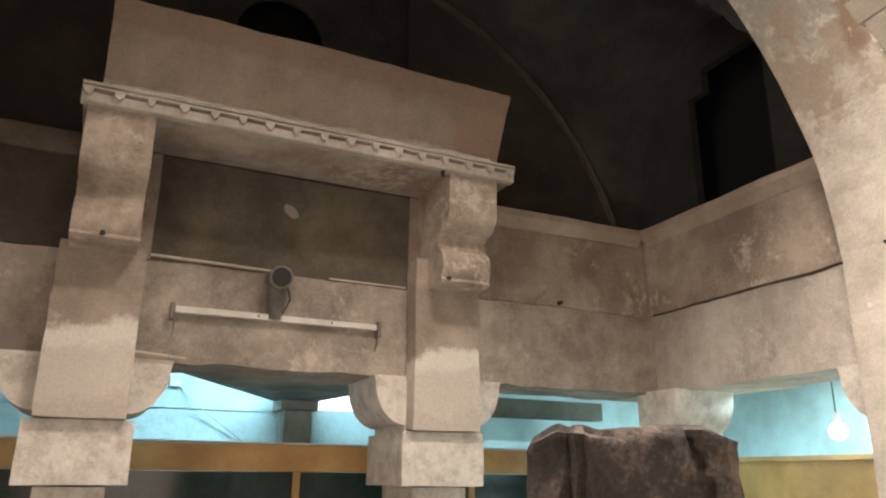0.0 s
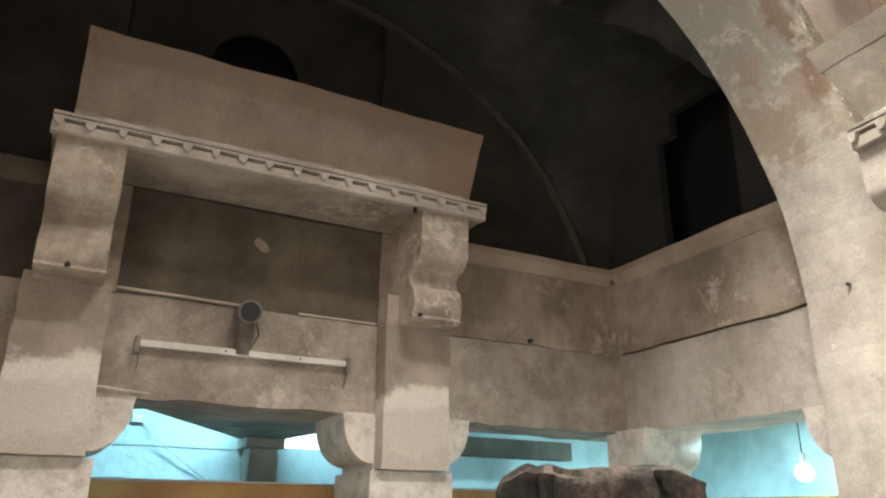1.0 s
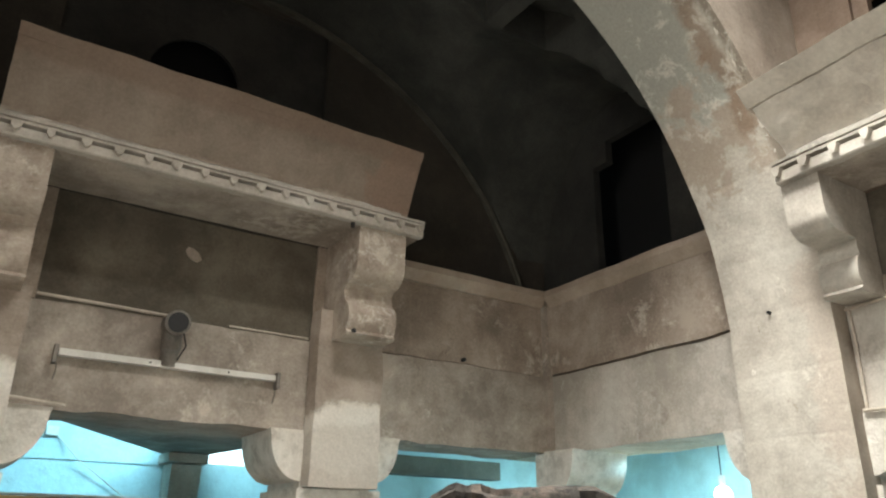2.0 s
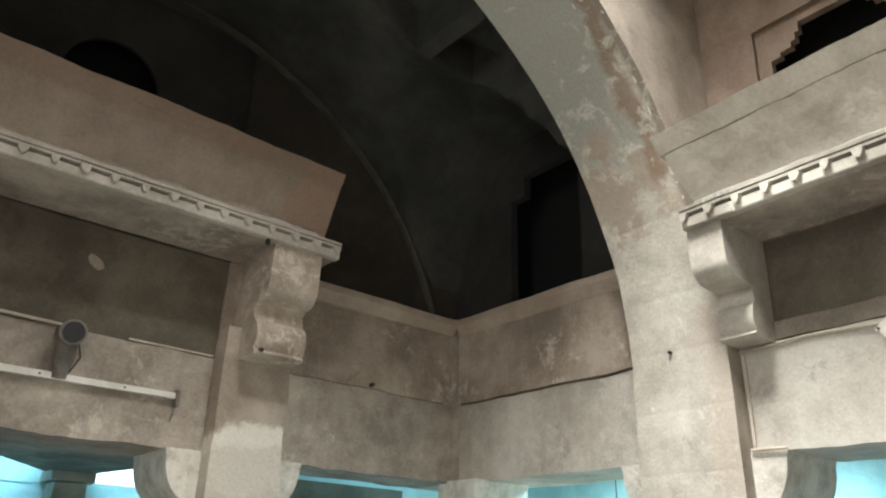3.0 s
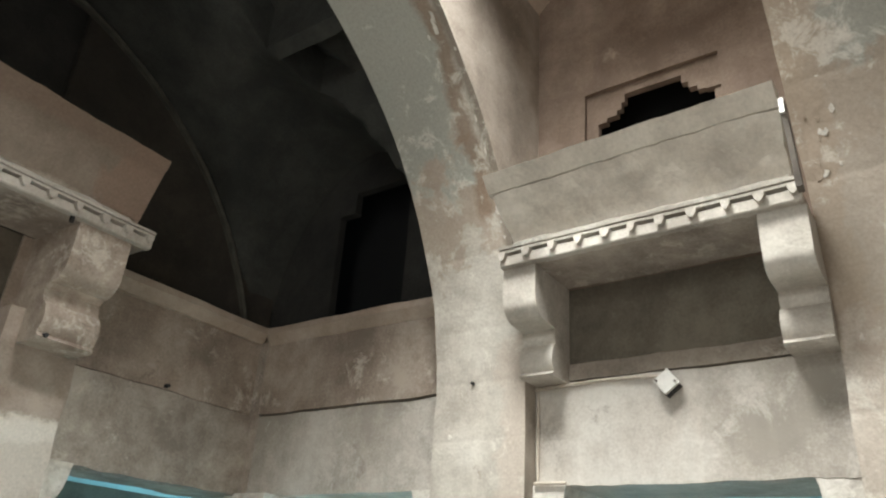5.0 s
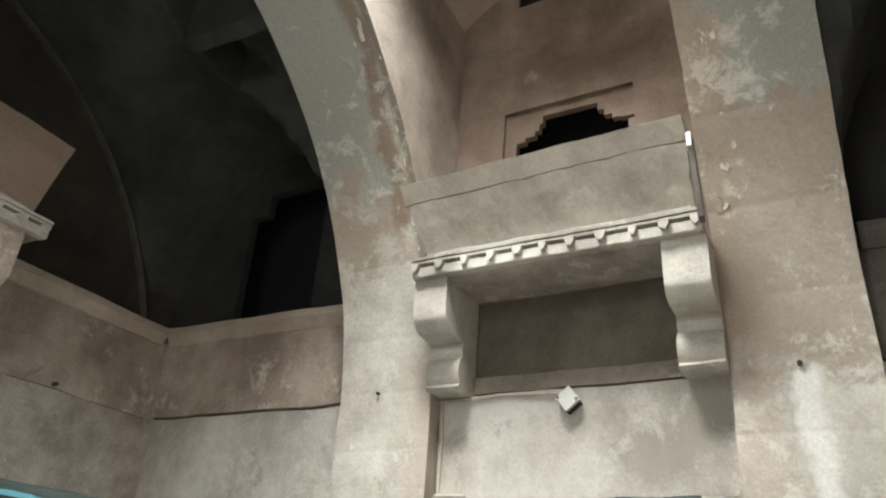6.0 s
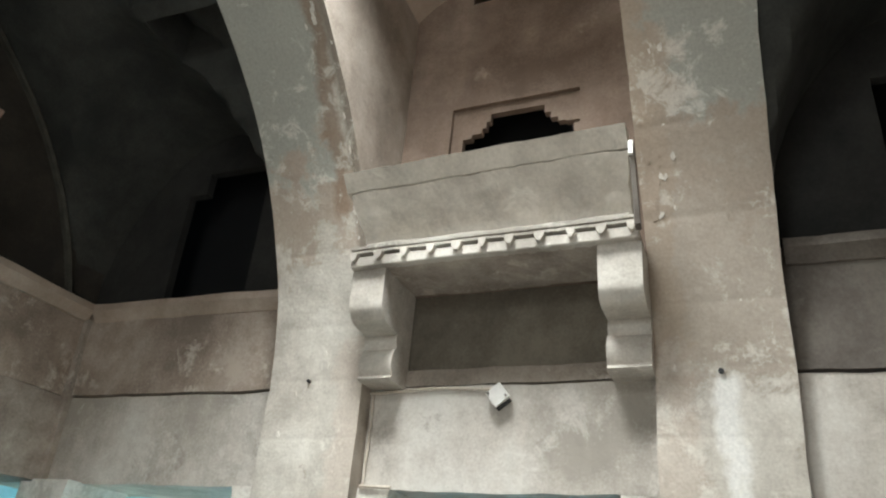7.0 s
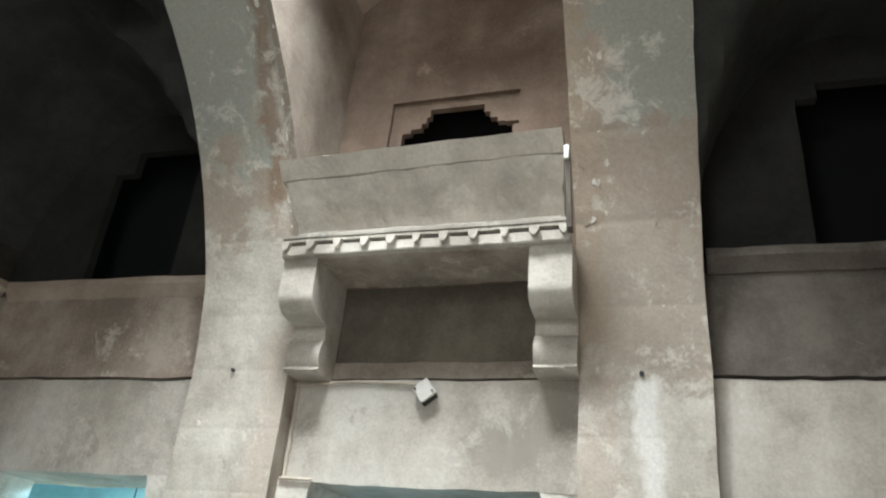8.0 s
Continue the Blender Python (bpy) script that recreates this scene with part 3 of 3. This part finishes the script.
    part("base", at(-h - 0.05, h + 0.05, -0.2, deep, 0, 0.22), CAPITAL, ob)
    part("shaft", at(-h + 0.05, h - 0.05, -0.04, deep - 0.02, 0.22, CAP_LOW), CAPITAL, ob)
    part("capital", at(-h - 0.045, h + 0.045, -0.10 if pilaster_top else -0.03, deep + 0.02, CAP_LOW, CAP_TOP - 0.02, chamfer=0.008), CAPITAL, ob)
    if pilaster_top:
        part("pilaster", at(-h, h, -0.155, -0.001, CAP_TOP - 0.02, pilaster_top, chamfer=0.014), PILASTER, ob)
        part("neck", at(-h + 0.004, h - 0.004, 0.0, deep, CAP_TOP - 0.02, LINTEL, chamfer=0.004), PILASTER, ob)
    else:
        part("neck", at(-h + 0.02, h - 0.02, -0.02, deep, CAP_TOP - 0.02, LINTEL, chamfer=0.01), CAPITAL, ob)
    for s in corbels:
        prof, reach = [], 0.21
        for i in range(9):
            a = math.pi / 2 * i / 8
            prof.append((s * (h + reach * math.sin(a) * 0.95), CAP_TOP + 0.02 + 0.26 * (1 - math.cos(a))))
        prof = [(s * (h - 0.1), CAP_TOP - 0.03), (s * h, CAP_TOP - 0.03)] + prof + [(s * (h + reach), LINTEL + 0.005), (s * (h - 0.1), LINTEL + 0.005)]
        if axis == "x":
            bm = prism([(x + u, z) for u, z in prof], y - 0.03, y + deep, "y")
        else:
            bm = prism([(y + u, z) for u, z in prof], x - 0.03, x + deep, "x")
        part("corbel", bm, CAPITAL, ob)
    return ob


pillar(0.0, NORTH, 0.44, "x", (-1, 1), "pale stone pillar carrying the balcony, capital block chipped", 2.79)
pillar(2.03, NORTH, 0.46, "x", (-1, 1), "pale stone pillar carrying the balcony, capital block chipped", 2.95)
pillar(EAST - 0.08, NORTH - 0.02, 0.24, "y", (-1,), "worn stone pillar in the corner of the hall")
pillar(EAST, 2.3, 0.6, "y", (-1, 1), "pale stone pillar behind the wall pier of the arch")
pillar(EAST, 0.07, 0.6, "y", (-1, 1), "pale stone pillar behind the wall pier of the arch")


# ---- balconies ----
def bracket(ob, u0, u1, wall, out, top, low, axis, second):
    """A scrolled bracket in two rolls; out is the depth of its head in front of the wall, second the share that the lower roll reaches."""
    h = top - low
    r, notch = second, 0.16 if axis == "x" else 0.09
    prof = [(0.02, low), (-out * (r - 0.05), low), (-out * (r - 0.015), low + h * 0.02)]
    for i in range(9):
        a = -0.9 + 2.2 * i / 8
        prof.append((-out * (r - 0.16) - out * 0.16 * math.cos(a), low + h * 0.18 + h * 0.16 * math.sin(a)))
    prof += [(-out * (r - notch + 0.01), low + h * 0.40), (-out * (r - notch), low + h * 0.45), (-out * (r - 0.10), low + h * 0.475)]
    for i in range(9):
        a = -math.pi / 2 + math.pi / 2 * i / 8
        prof.append((-out * 0.68 - out * 0.24 * math.cos(a), low + h * 0.64 + h * 0.15 * math.sin(a)))
    prof += [(-out * 0.93, low + h * 0.72), (-out * 0.94, top), (0.02, top)]
    return part("bracket", prism([(wall + d, z) for d, z in prof], u0, u1, axis, cell=0.05, amp=0.005), PALE if axis == "y" else BRACKET, ob, "scrolled stone bracket in two rolls")


def raised(bm, axis, u0, u1, top, height, skew):
    """Lifts the upper edge of a parapet towards its first end."""
    for v in bm.verts:
        u = v.co.x if axis == "x" else v.co.y
        v.co.z += skew * (u1 - u) / (u1 - u0) * max(0.0, v.co.z - top) / height
    return bm


def flared(bm, axis, u0, u1, top, height, flare):
    """Draws the foot of a parapet in at its two ends, so that it widens upwards."""
    k = 0 if axis == "x" else 1
    for v in bm.verts:
        s, f = (v.co[k] - u0) / (u1 - u0), 1 - min(1.0, max(0.0, (v.co.z - top) / height))
        v.co[k] += f * (flare[0] * (1 - s) - flare[1] * s)
    return bm


def balcony(name, axis, wall, u0, u1, out, soffit, top, lean, par_top, inset, brackets, low, label, material, second, gap, skew=0.0, flare=(0.0, 0.0), rim_at=0.84):
    ob = thing(name, ((u0 + u1) / 2, wall, soffit) if axis == "x" else (wall, (u0 + u1) / 2, soffit), label, "balcony", "balconies on the walls")
    part("slab", prism([(wall + 0.01, soffit), (wall - out + 0.05, soffit), (wall - out + 0.05, top - 0.02), (wall + 0.01, top - 0.02)], u0 + 0.01, u1 - 0.01, axis), PLASTER, ob, "plastered balcony slab")
    h = top - soffit
    cor = [(-out + 0.06, 0.0), (-out + 0.008, 0.0), (-out + 0.002, h * 0.06), (-out + 0.004, h * 0.52), (-out + 0.045, h * 0.54), (-out + 0.045, h * 0.66), (-out - 0.008, h * 0.68), (-out - 0.010, h * 0.80), (-out + 0.004, h * 0.815), (-out + 0.004, h * 0.85), (-out - 0.016, h * 0.87), (-out - 0.018, h), (-out + 0.06, h)]
    cornice = part("cornice", prism([(wall + d, soffit + z) for d, z in cor], u0, u1, axis, cell=0.05, amp=0.004), PALE if axis == "y" else LOWER, ob, "moulded stone cornice")
    n = int(round((u1 - u0) / 0.16))
    for i in range(n + 1):
        u = u0 + 0.03 + (u1 - u0 - 0.06) * i / n + 0.008 * math.sin(i * 5.1)
        w = 0.022 + 0.003 * math.sin(i * 2.3)
        prof = [(u - w, soffit + h * 0.68), (u - w * 1.05, soffit + h * 0.50), (u - w * 0.8, soffit + h * 0.38), (u - w * 0.25, soffit + h * 0.24), (u + w * 0.25, soffit + h * 0.24), (u + w * 0.8, soffit + h * 0.38), (u + w * 1.05, soffit + h * 0.50), (u + w, soffit + h * 0.68)]
        a, b = wall - out - 0.026, wall - out + 0.046
        part("cornice_drop", prism(prof, a, b, "y" if axis == "x" else "x", cell=0.02, amp=0.004), PALE if axis == "y" else LOWER, cornice)
    d0, d1 = -out + 0.05, -out + 0.05 - lean
    smear = [(wall - out + 0.06, top - 0.012), (wall - out - 0.010, top - 0.012), (wall - out - 0.004, top + 0.012), (wall - out + 0.022, top + 0.034), (wall - out + 0.06, top + 0.03)]
    part("plaster_fillet", prism(smear, u0 + inset + 0.03, u1 - inset - 0.08, axis, cell=0.03, amp=0.010), PALE if axis == "y" else LOWER, ob, "pale plaster smeared along the foot of the parapet")
    ph = par_top - top
    rim = top + ph * rim_at
    dr = d0 + (d1 - d0) * rim_at
    rough = 0.014 if axis == "y" else 0.005
    face = [(wall + d0 + (dr - d0) * i / 14, top - 0.01 + (rim - gap - top + 0.01) * i / 14) for i in range(15)]
    part("parapet", flared(raised(prism(face + [(wall + dr + 0.10, rim - gap), (wall + d0 + 0.10, top - 0.01)], u0 + inset, u1 - inset, axis, cell=0.025, amp=rough), axis, u0, u1, top, ph, skew), axis, u0, u1, top, ph, flare), material, ob, "leaning parapet slab with smeared plaster")
    part("parapet_rim", raised(prism([(wall + dr - gap, rim), (wall + d1 - gap, par_top - 0.01), (wall + d1 + 0.01, par_top), (wall + d1 + 0.10, par_top), (wall + dr + 0.11, rim)], u0 + inset, u1 - inset, axis, cell=0.04, amp=0.007), axis, u0, u1, top, ph, skew), material, ob, "rim stone of the parapet")
    for a, b in brackets:
        bracket(ob, a, b, wall, out - 0.02, soffit, low, axis, second)
    return ob


balcony("balcony_north", "x", NORTH, -0.205, 2.315, 0.52, 3.416, 3.52, 0.18, 3.955, 0.09, [(-0.17, 0.16), (1.885, 2.215)], 2.745, "stone balcony on scrolled brackets with a leaning buff parapet", NORTH_PARAPET, 0.76, 0.0005, 0.03, (0.0, 0.02))
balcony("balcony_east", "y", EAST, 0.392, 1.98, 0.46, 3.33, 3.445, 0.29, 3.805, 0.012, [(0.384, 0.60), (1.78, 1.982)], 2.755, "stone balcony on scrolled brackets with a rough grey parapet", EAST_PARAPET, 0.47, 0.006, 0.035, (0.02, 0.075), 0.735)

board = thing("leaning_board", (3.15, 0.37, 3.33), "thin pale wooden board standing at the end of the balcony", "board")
bm = box(3.10, 3.17, 0.352, 0.382, 3.28, 3.66, cell=0.1, amp=0.002, chamfer=0.005)
for v in bm.verts:
    v.co.y += (v.co.z - 3.30) * 0.016
    v.co.x -= (v.co.z - 3.30) * 0.25
part("plank", bm, DUSKY, board)
part("strap", box(3.01, 3.07, 0.362, 0.388, 3.60, 3.68, cell=0.1, amp=0.001, chamfer=0.004), PLASTIC, board, "white strap near the top")

# ---- fixtures ----
tube = thing("tube_batten", (0.93, NORTH, 2.55), "unlit white tube light batten fixed to the stone lintel", "lamp")
part("batten", box(0.40, 1.60, NORTH - 0.045, NORTH - 0.004, 2.472, 2.510, cell=0.3, amp=0.001, chamfer=0.004), PLASTIC, tube)
for x in (0.385, 1.6):
    part("end_holder", box(x - 0.012, x + 0.012, NORTH - 0.07, NORTH - 0.002, 2.425, 2.525, cell=0.1, amp=0, chamfer=0.004), METAL, tube)

for x in (0.86, 1.30):
    part("screw", rod(bmesh.new(), [(x, NORTH - 0.043, 2.491), (x, NORTH - 0.048, 2.491)], 0.006, 8), BLACK, tube)

for x in (0.40, 1.595):
    part("clip_wire", rod(bmesh.new(), [(x, NORTH - 0.03, 2.43), (x + 0.004, NORTH - 0.016, 2.39), (x - 0.003, NORTH - 0.010, 2.345)], 0.004, 6), METAL, tube)

spot = thing("spot_lamp", (0.98, NORTH, 2.75), "dusty grey spot lamp on a wall bracket above the batten", "lamp")
part("mount", rod(bmesh.new(), [(0.955, NORTH - 0.01, 2.50), (0.955, NORTH - 0.05, 2.58), (0.95, NORTH - 0.06, 2.68)], 0.055, 14), METAL, spot)
part("body", rod(bmesh.new(), [(0.955, NORTH - 0.02, 2.725), (0.948, NORTH - 0.17, 2.705)], 0.066, 18), METAL, spot)
part("rim", rod(bmesh.new(), [(0.948, NORTH - 0.17, 2.705), (0.947, NORTH - 0.182, 2.703)], 0.070, 18), METAL, spot, "worn pale rim")
part("lens", rod(bmesh.new(), [(0.9475, NORTH - 0.18, 2.7035), (0.947, NORTH - 0.188, 2.7025)], 0.056, 18), BLACK, spot, "dark glass lens")
part("wire", rod(bmesh.new(), [(1.0, NORTH - 0.10, 2.68), (1.03, NORTH - 0.08, 2.60), (1.0, NORTH - 0.03, 2.52)], 0.005, 6), BLACK, spot)

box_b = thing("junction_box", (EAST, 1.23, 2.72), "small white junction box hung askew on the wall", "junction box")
bm = box(-0.05, 0.05, -0.012, 0.012, -0.05, 0.05, cell=0.2, amp=0, chamfer=0.004)
bmesh.ops.transform(bm, matrix=pose(EAST - 0.058, 1.20, 2.69, 0, 38, 90), verts=bm.verts)
part("lid", bm, PLASTIC, box_b, "pale dusty lid")
bm = box(-0.046, 0.046, -0.025, 0.025, -0.046, 0.046, cell=0.2, amp=0, chamfer=0.003)
bmesh.ops.transform(bm, matrix=pose(EAST - 0.022, 1.20, 2.68, 0, 38, 90), verts=bm.verts)
part("back_box", bm, BLACK, box_b, "black box behind the lid")
for dx, dz in ((-0.035, -0.035), (0.035, 0.035)):
    bm = rod(bmesh.new(), [(dx, 0.0, dz), (dx, 0.015, dz)], 0.006, 8)
    bmesh.ops.transform(bm, matrix=pose(EAST - 0.07, 1.20, 2.69, 0, 38, 90), verts=bm.verts)
    part("screw", bm, METAL, box_b)


def cable(points, label, radius=0.009):
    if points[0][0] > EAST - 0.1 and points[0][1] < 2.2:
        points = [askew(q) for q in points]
    ob = link("cable", rod(bmesh.new(), points, radius, 7), CABLE)
    return tagged(ob, label, "cable", "cables on the walls")


cable([(0.24, NORTH - 0.012, 2.79), (0.6, NORTH - 0.014, 2.785), (0.93, NORTH - 0.02, 2.775)], "pale cable laid along the joint above the lintel")
cable([(EAST - 0.014, 1.99, 2.735), (EAST - 0.016, 1.6, 2.752), (EAST - 0.02, 1.24, 2.735)], "pale cable along the wall to the junction box")
cable([(0.20, NORTH - 0.06, 2.235), (0.48, NORTH - 0.05, 2.215)], "pale cable stub above the corbel")

cable([(EAST - 0.012, 1.965, 2.75), (EAST - 0.014, 1.962, 2.5), (EAST - 0.012, 1.968, 2.22)], "pale conduit down the corner of the pier", 0.007)
cable([(EAST - 0.045, 1.97, 2.215), (EAST - 0.045, 1.78, 2.212)], "pale cable stub above the corbel")
cable([(1.28, NORTH - 0.012, 2.775), (1.79, NORTH - 0.012, 2.772)], "pale cable laid along the joint above the lintel", 0.006)

# ---- the carved stone in the hall ----
stone = thing("carved_stone", (1.214, 1.466, 0), "broken carved dark stone pillar standing upright", "stone")
turn = pose(1.214, 1.466, 0, 0, 0, -39)


def stump():
    bm = block(bmesh.new(), -0.224, 0.224, -0.19, 0.19, 0, 1.71, cell=0.018, amp=0.0, chamfer=0.02)
    for v in bm.verts:
        p = v.co
        if p.z > 1.5:
            p.z -= 0.03 * max(0.0, abs(p.x) - 0.16) / 0.06 + 0.012 * noise.noise(p * 7) * (p.z > 1.6)
        if p.y < -0.15:
            for gx, w, d in ((-0.135, 0.012, 0.030), (-0.10, 0.010, 0.018), (0.12 + 0.05 * math.sin(p.z * 13), 0.014, 0.032), (0.20, 0.010, 0.02)):
                p.y += d * math.exp(-((p.x - gx) / w) ** 2)
        v.co = p + noise.noise_vector(p * 6) * 0.009 + noise.noise_vector(p * 24) * 0.007 + noise.noise_vector(p * 60) * 0.003
    bmesh.ops.transform(bm, matrix=turn, verts=bm.verts)
    return bm


part("stump", stump(), REDSTONE, stone)

# ---- the lit rooms beyond the openings ----
ROOM_Y, ROOM_X = 6.5, 6.6
structure("wall_beyond_north", box(WEST - 2.5, ROOM_X, ROOM_Y, ROOM_Y + 0.2, 0, 3.2, cell=0.4), WHITEWASH, "whitewashed wall of the lit room", "wall")
structure("wall_beyond_east", box(ROOM_X, ROOM_X + 0.2, SOUTH - 2.5, ROOM_Y + 0.2, 0, 3.2, cell=0.4), WHITEWASH, "whitewashed wall of the lit room", "wall")
structure("wall_beyond_west", box(WEST - 2.7, WEST - 2.5, NORTH + THICK, ROOM_Y + 0.2, 0, 3.2, cell=0.4), WHITEWASH, "whitewashed wall of the lit room", "wall")
structure("ceiling_beyond_north", box(WEST - 2.7, ROOM_X + 0.2, NORTH + THICK + 0.01, ROOM_Y + 0.2, 3.2, 3.4, cell=0.5), WHITEWASH, "whitewashed slab of the lit room", "ceiling")
structure("ceiling_beyond_east", box(EAST + THICK + 0.01, ROOM_X + 0.2, SOUTH - 2.5, NORTH + THICK, 2.75, 2.95, cell=0.5), WHITEWASH, "whitewashed slab of the lit room", "ceiling")
structure("trim_dado", box(WEST - 2.4, 1.55, ROOM_Y - 0.015, ROOM_Y, 2.12, 2.155, cell=0.3, amp=0.004), WHITEWASH, "projecting plaster band along the wall", "trim")

bm = bmesh.new()
corner = [(0.5, NORTH + THICK + 0.004), (2.0, NORTH + THICK + 0.004), (1.76, ROOM_Y - 0.02), (1.5, ROOM_Y - 0.02)]
lows, tops = [bm.verts.new((x, y, 2.212)) for x, y in corner], [bm.verts.new((x, y, 2.35)) for x, y in corner]
bm.faces.new(lows[::-1])
bm.faces.new(tops)
for i in range(4):
    bm.faces.new((lows[i], lows[(i + 1) % 4], tops[(i + 1) % 4], tops[i]))
structure("ceiling_corner_slab", bm, PLASTER, "grey stone slab across the corner of the lit room", "ceiling")

back_pillar = thing("back_pillar", (1.62, 6.3, 0), "mottled stone pillar against the wall of the lit room", "pillar")
part("shaft", box(1.50, 1.74, 6.2, 6.48, 0, 2.13), PALE, back_pillar)
part("capital", box(1.46, 1.78, 6.16, 6.49, 2.13, 2.21), PALE, back_pillar)

lit_window = thing("window_beyond", (2.05, ROOM_Y, 2.0), "bright window of the lit room with a plain frame", "window", kind="structure")
part("window_frame", box(1.80, 2.55, ROOM_Y - 0.04, ROOM_Y - 0.002, 1.7, 2.42, cell=0.3), WHITEWASH, lit_window)
part("pane", box(1.86, 2.49, ROOM_Y - 0.046, ROOM_Y - 0.042, 2.16, 2.36, cell=0.5, amp=0, chamfer=0), PANE, lit_window, "pane made to glow in place of daylight")

switch = thing("switch_box", (0.54, ROOM_Y, 2.4), "white switch box and dark socket on the wall", "switch")
part("case", box(0.50, 0.57, ROOM_Y - 0.04, ROOM_Y, 2.30, 2.38, cell=0.1, amp=0, chamfer=0.004), BLACK, switch)
part("socket", box(0.61, 0.70, ROOM_Y - 0.03, ROOM_Y, 2.30, 2.37, cell=0.1, amp=0, chamfer=0.004), PLASTIC, switch)
cable([(0.70, ROOM_Y - 0.01, 2.30), (0.85, ROOM_Y - 0.06, 2.14), (1.32, ROOM_Y - 0.012, 1.82)], "thin cable slanting down the lit wall", 0.004)

# opaque panes, their dark colour standing in for the dark room behind
DARKGLASS = surface("opaque_dark_glass", (0.012, 0.03, 0.03), (0.02, 0.045, 0.045), (0.035, 0.07, 0.07), rough=0.12, bump=0.0)
partition = thing("glazed_partition", (1.5, 5.0, 0), "ochre-framed glazed partition behind the pillars", "partition")
part("transom", box(WEST - 1, 4.9, 4.97, 5.06, 1.63, 1.80, cell=0.6, amp=0.001, chamfer=0.006), PINT, partition)
part("upper_rail", box(WEST - 1, 4.9, 4.96, 5.07, 1.80, 1.815, cell=0.6, amp=0, chamfer=0.003), PLASTIC, partition)
posts = (-2.6, -1.2, 0.05, 1.32, 2.6, 3.9, 4.9)
for x in posts:
    part("mullion", box(x - 0.025, x + 0.025, 4.98, 5.05, 0.0, 1.63, cell=0.6, amp=0, chamfer=0.004), PINT, partition)
for x0, x1 in zip(posts, posts[1:]):
    part("pane", box(x0 + 0.025, x1 - 0.025, 5.0, 5.012, 0.02, 1.63, cell=0.6, amp=0, chamfer=0), DARKGLASS, partition, "opaque dark pane")

counter = thing("ochre_counter", (4.9, 4.0, 0), "ochre painted counter in the lit side room", "counter")
part("front_panel", box(4.86, 4.92, 3.4, 4.7, 0.0, 1.74, cell=0.4, amp=0.001, chamfer=0.006), PINT, counter)
part("top", box(4.82, 5.3, 3.36, 4.74, 1.74, 1.78, cell=0.4, amp=0.001, chamfer=0.006), PINT, counter)

beam = thing("sagging_beam", (3.2, 5.9, 2.2), "dark wooden beam across the lit room", "beam")
part("timber", prism([(5.8, 2.12), (5.8, 2.28), (5.95, 2.28), (5.95, 2.12)], 2.9, 4.4, "x"), BROWN, beam)



# unseen fixture, added so that each room lamp has a source
def added_tube_light(x, y, z, dx, dy):
    ob = thing("added_tube_light", (x, y, z), "added tube light, out of view under the slab of the lit room", "lamp", "tube lights in the lit rooms")
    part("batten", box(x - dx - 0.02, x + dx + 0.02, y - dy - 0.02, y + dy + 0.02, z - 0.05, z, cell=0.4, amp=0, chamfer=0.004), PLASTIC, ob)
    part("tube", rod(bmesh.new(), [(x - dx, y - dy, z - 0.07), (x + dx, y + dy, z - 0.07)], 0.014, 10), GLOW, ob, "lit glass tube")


LAMP_AT = Vector((4.75, 3.62, 1.93))
added_tube_light(1.3, 5.6, 3.20, 0.6, 0.0)
added_tube_light(5.4, 3.7, 2.75, 0.0, 0.6)

# globe and cord are added; only a glare is known from here
bulb = thing("assumed_bulb", LAMP_AT + Vector((0, 0, 0.16)), "added white globe on a cord, assumed source of the glare", "lamp")
bm = bmesh.new()
bmesh.ops.create_uvsphere(bm, u_segments=20, v_segments=12, radius=0.06, matrix=Matrix.Translation(LAMP_AT))
part("globe", bm, GLOW, bulb, "lit white globe")
part("holder", rod(bmesh.new(), [LAMP_AT + Vector((0, 0, 0.05)), LAMP_AT + Vector((0, 0, 0.13))], 0.024, 12), PLASTIC, bulb)
part("cord", rod(bmesh.new(), [LAMP_AT + Vector((0, 0, 0.12)), (LAMP_AT.x, LAMP_AT.y, 2.755)], 0.005, 6), BLACK, bulb)

# unseen slab, added to stop sky light leaking in from above
structure("roof", wall_sheet(WEST - 3, ROOM_X + 0.4, SOUTH - 0.6, ROOM_Y + 0.4, [ADDED_OCULUS], 0.2, lambda u, v, d: (u, v, CROWN + d), cell=1.0), PLASTER, "unseen flat roof slab, added to shut out sky light", "roof")

# ---- pegs and hooks ----


def peg(p, into, label="rusted iron peg set in the stone", r=0.014):
    q = Vector(p)
    ob = link("iron_peg", rod(bmesh.new(), [q + Vector(into) * 0.01, q - Vector(into) * 0.025], r, 8), BLACK)
    return tagged(ob, label, "peg", "pegs in the walls")


peg((2.98, NORTH, 2.80), (0, 1, 0))
peg((-0.018, 3.985, 2.775), (0, 1, 0))
peg((1.93, 3.985, 2.77), (0, 1, 0))
peg((1.83, 3.86, 3.41), (0, 0, 1))
peg((3.65, 2.33, 2.78), (1, 0, 0), r=0.010)
peg((3.65, 0.08, 2.76), (1, 0, 0), "bent iron hook stub in the pier", 0.013)
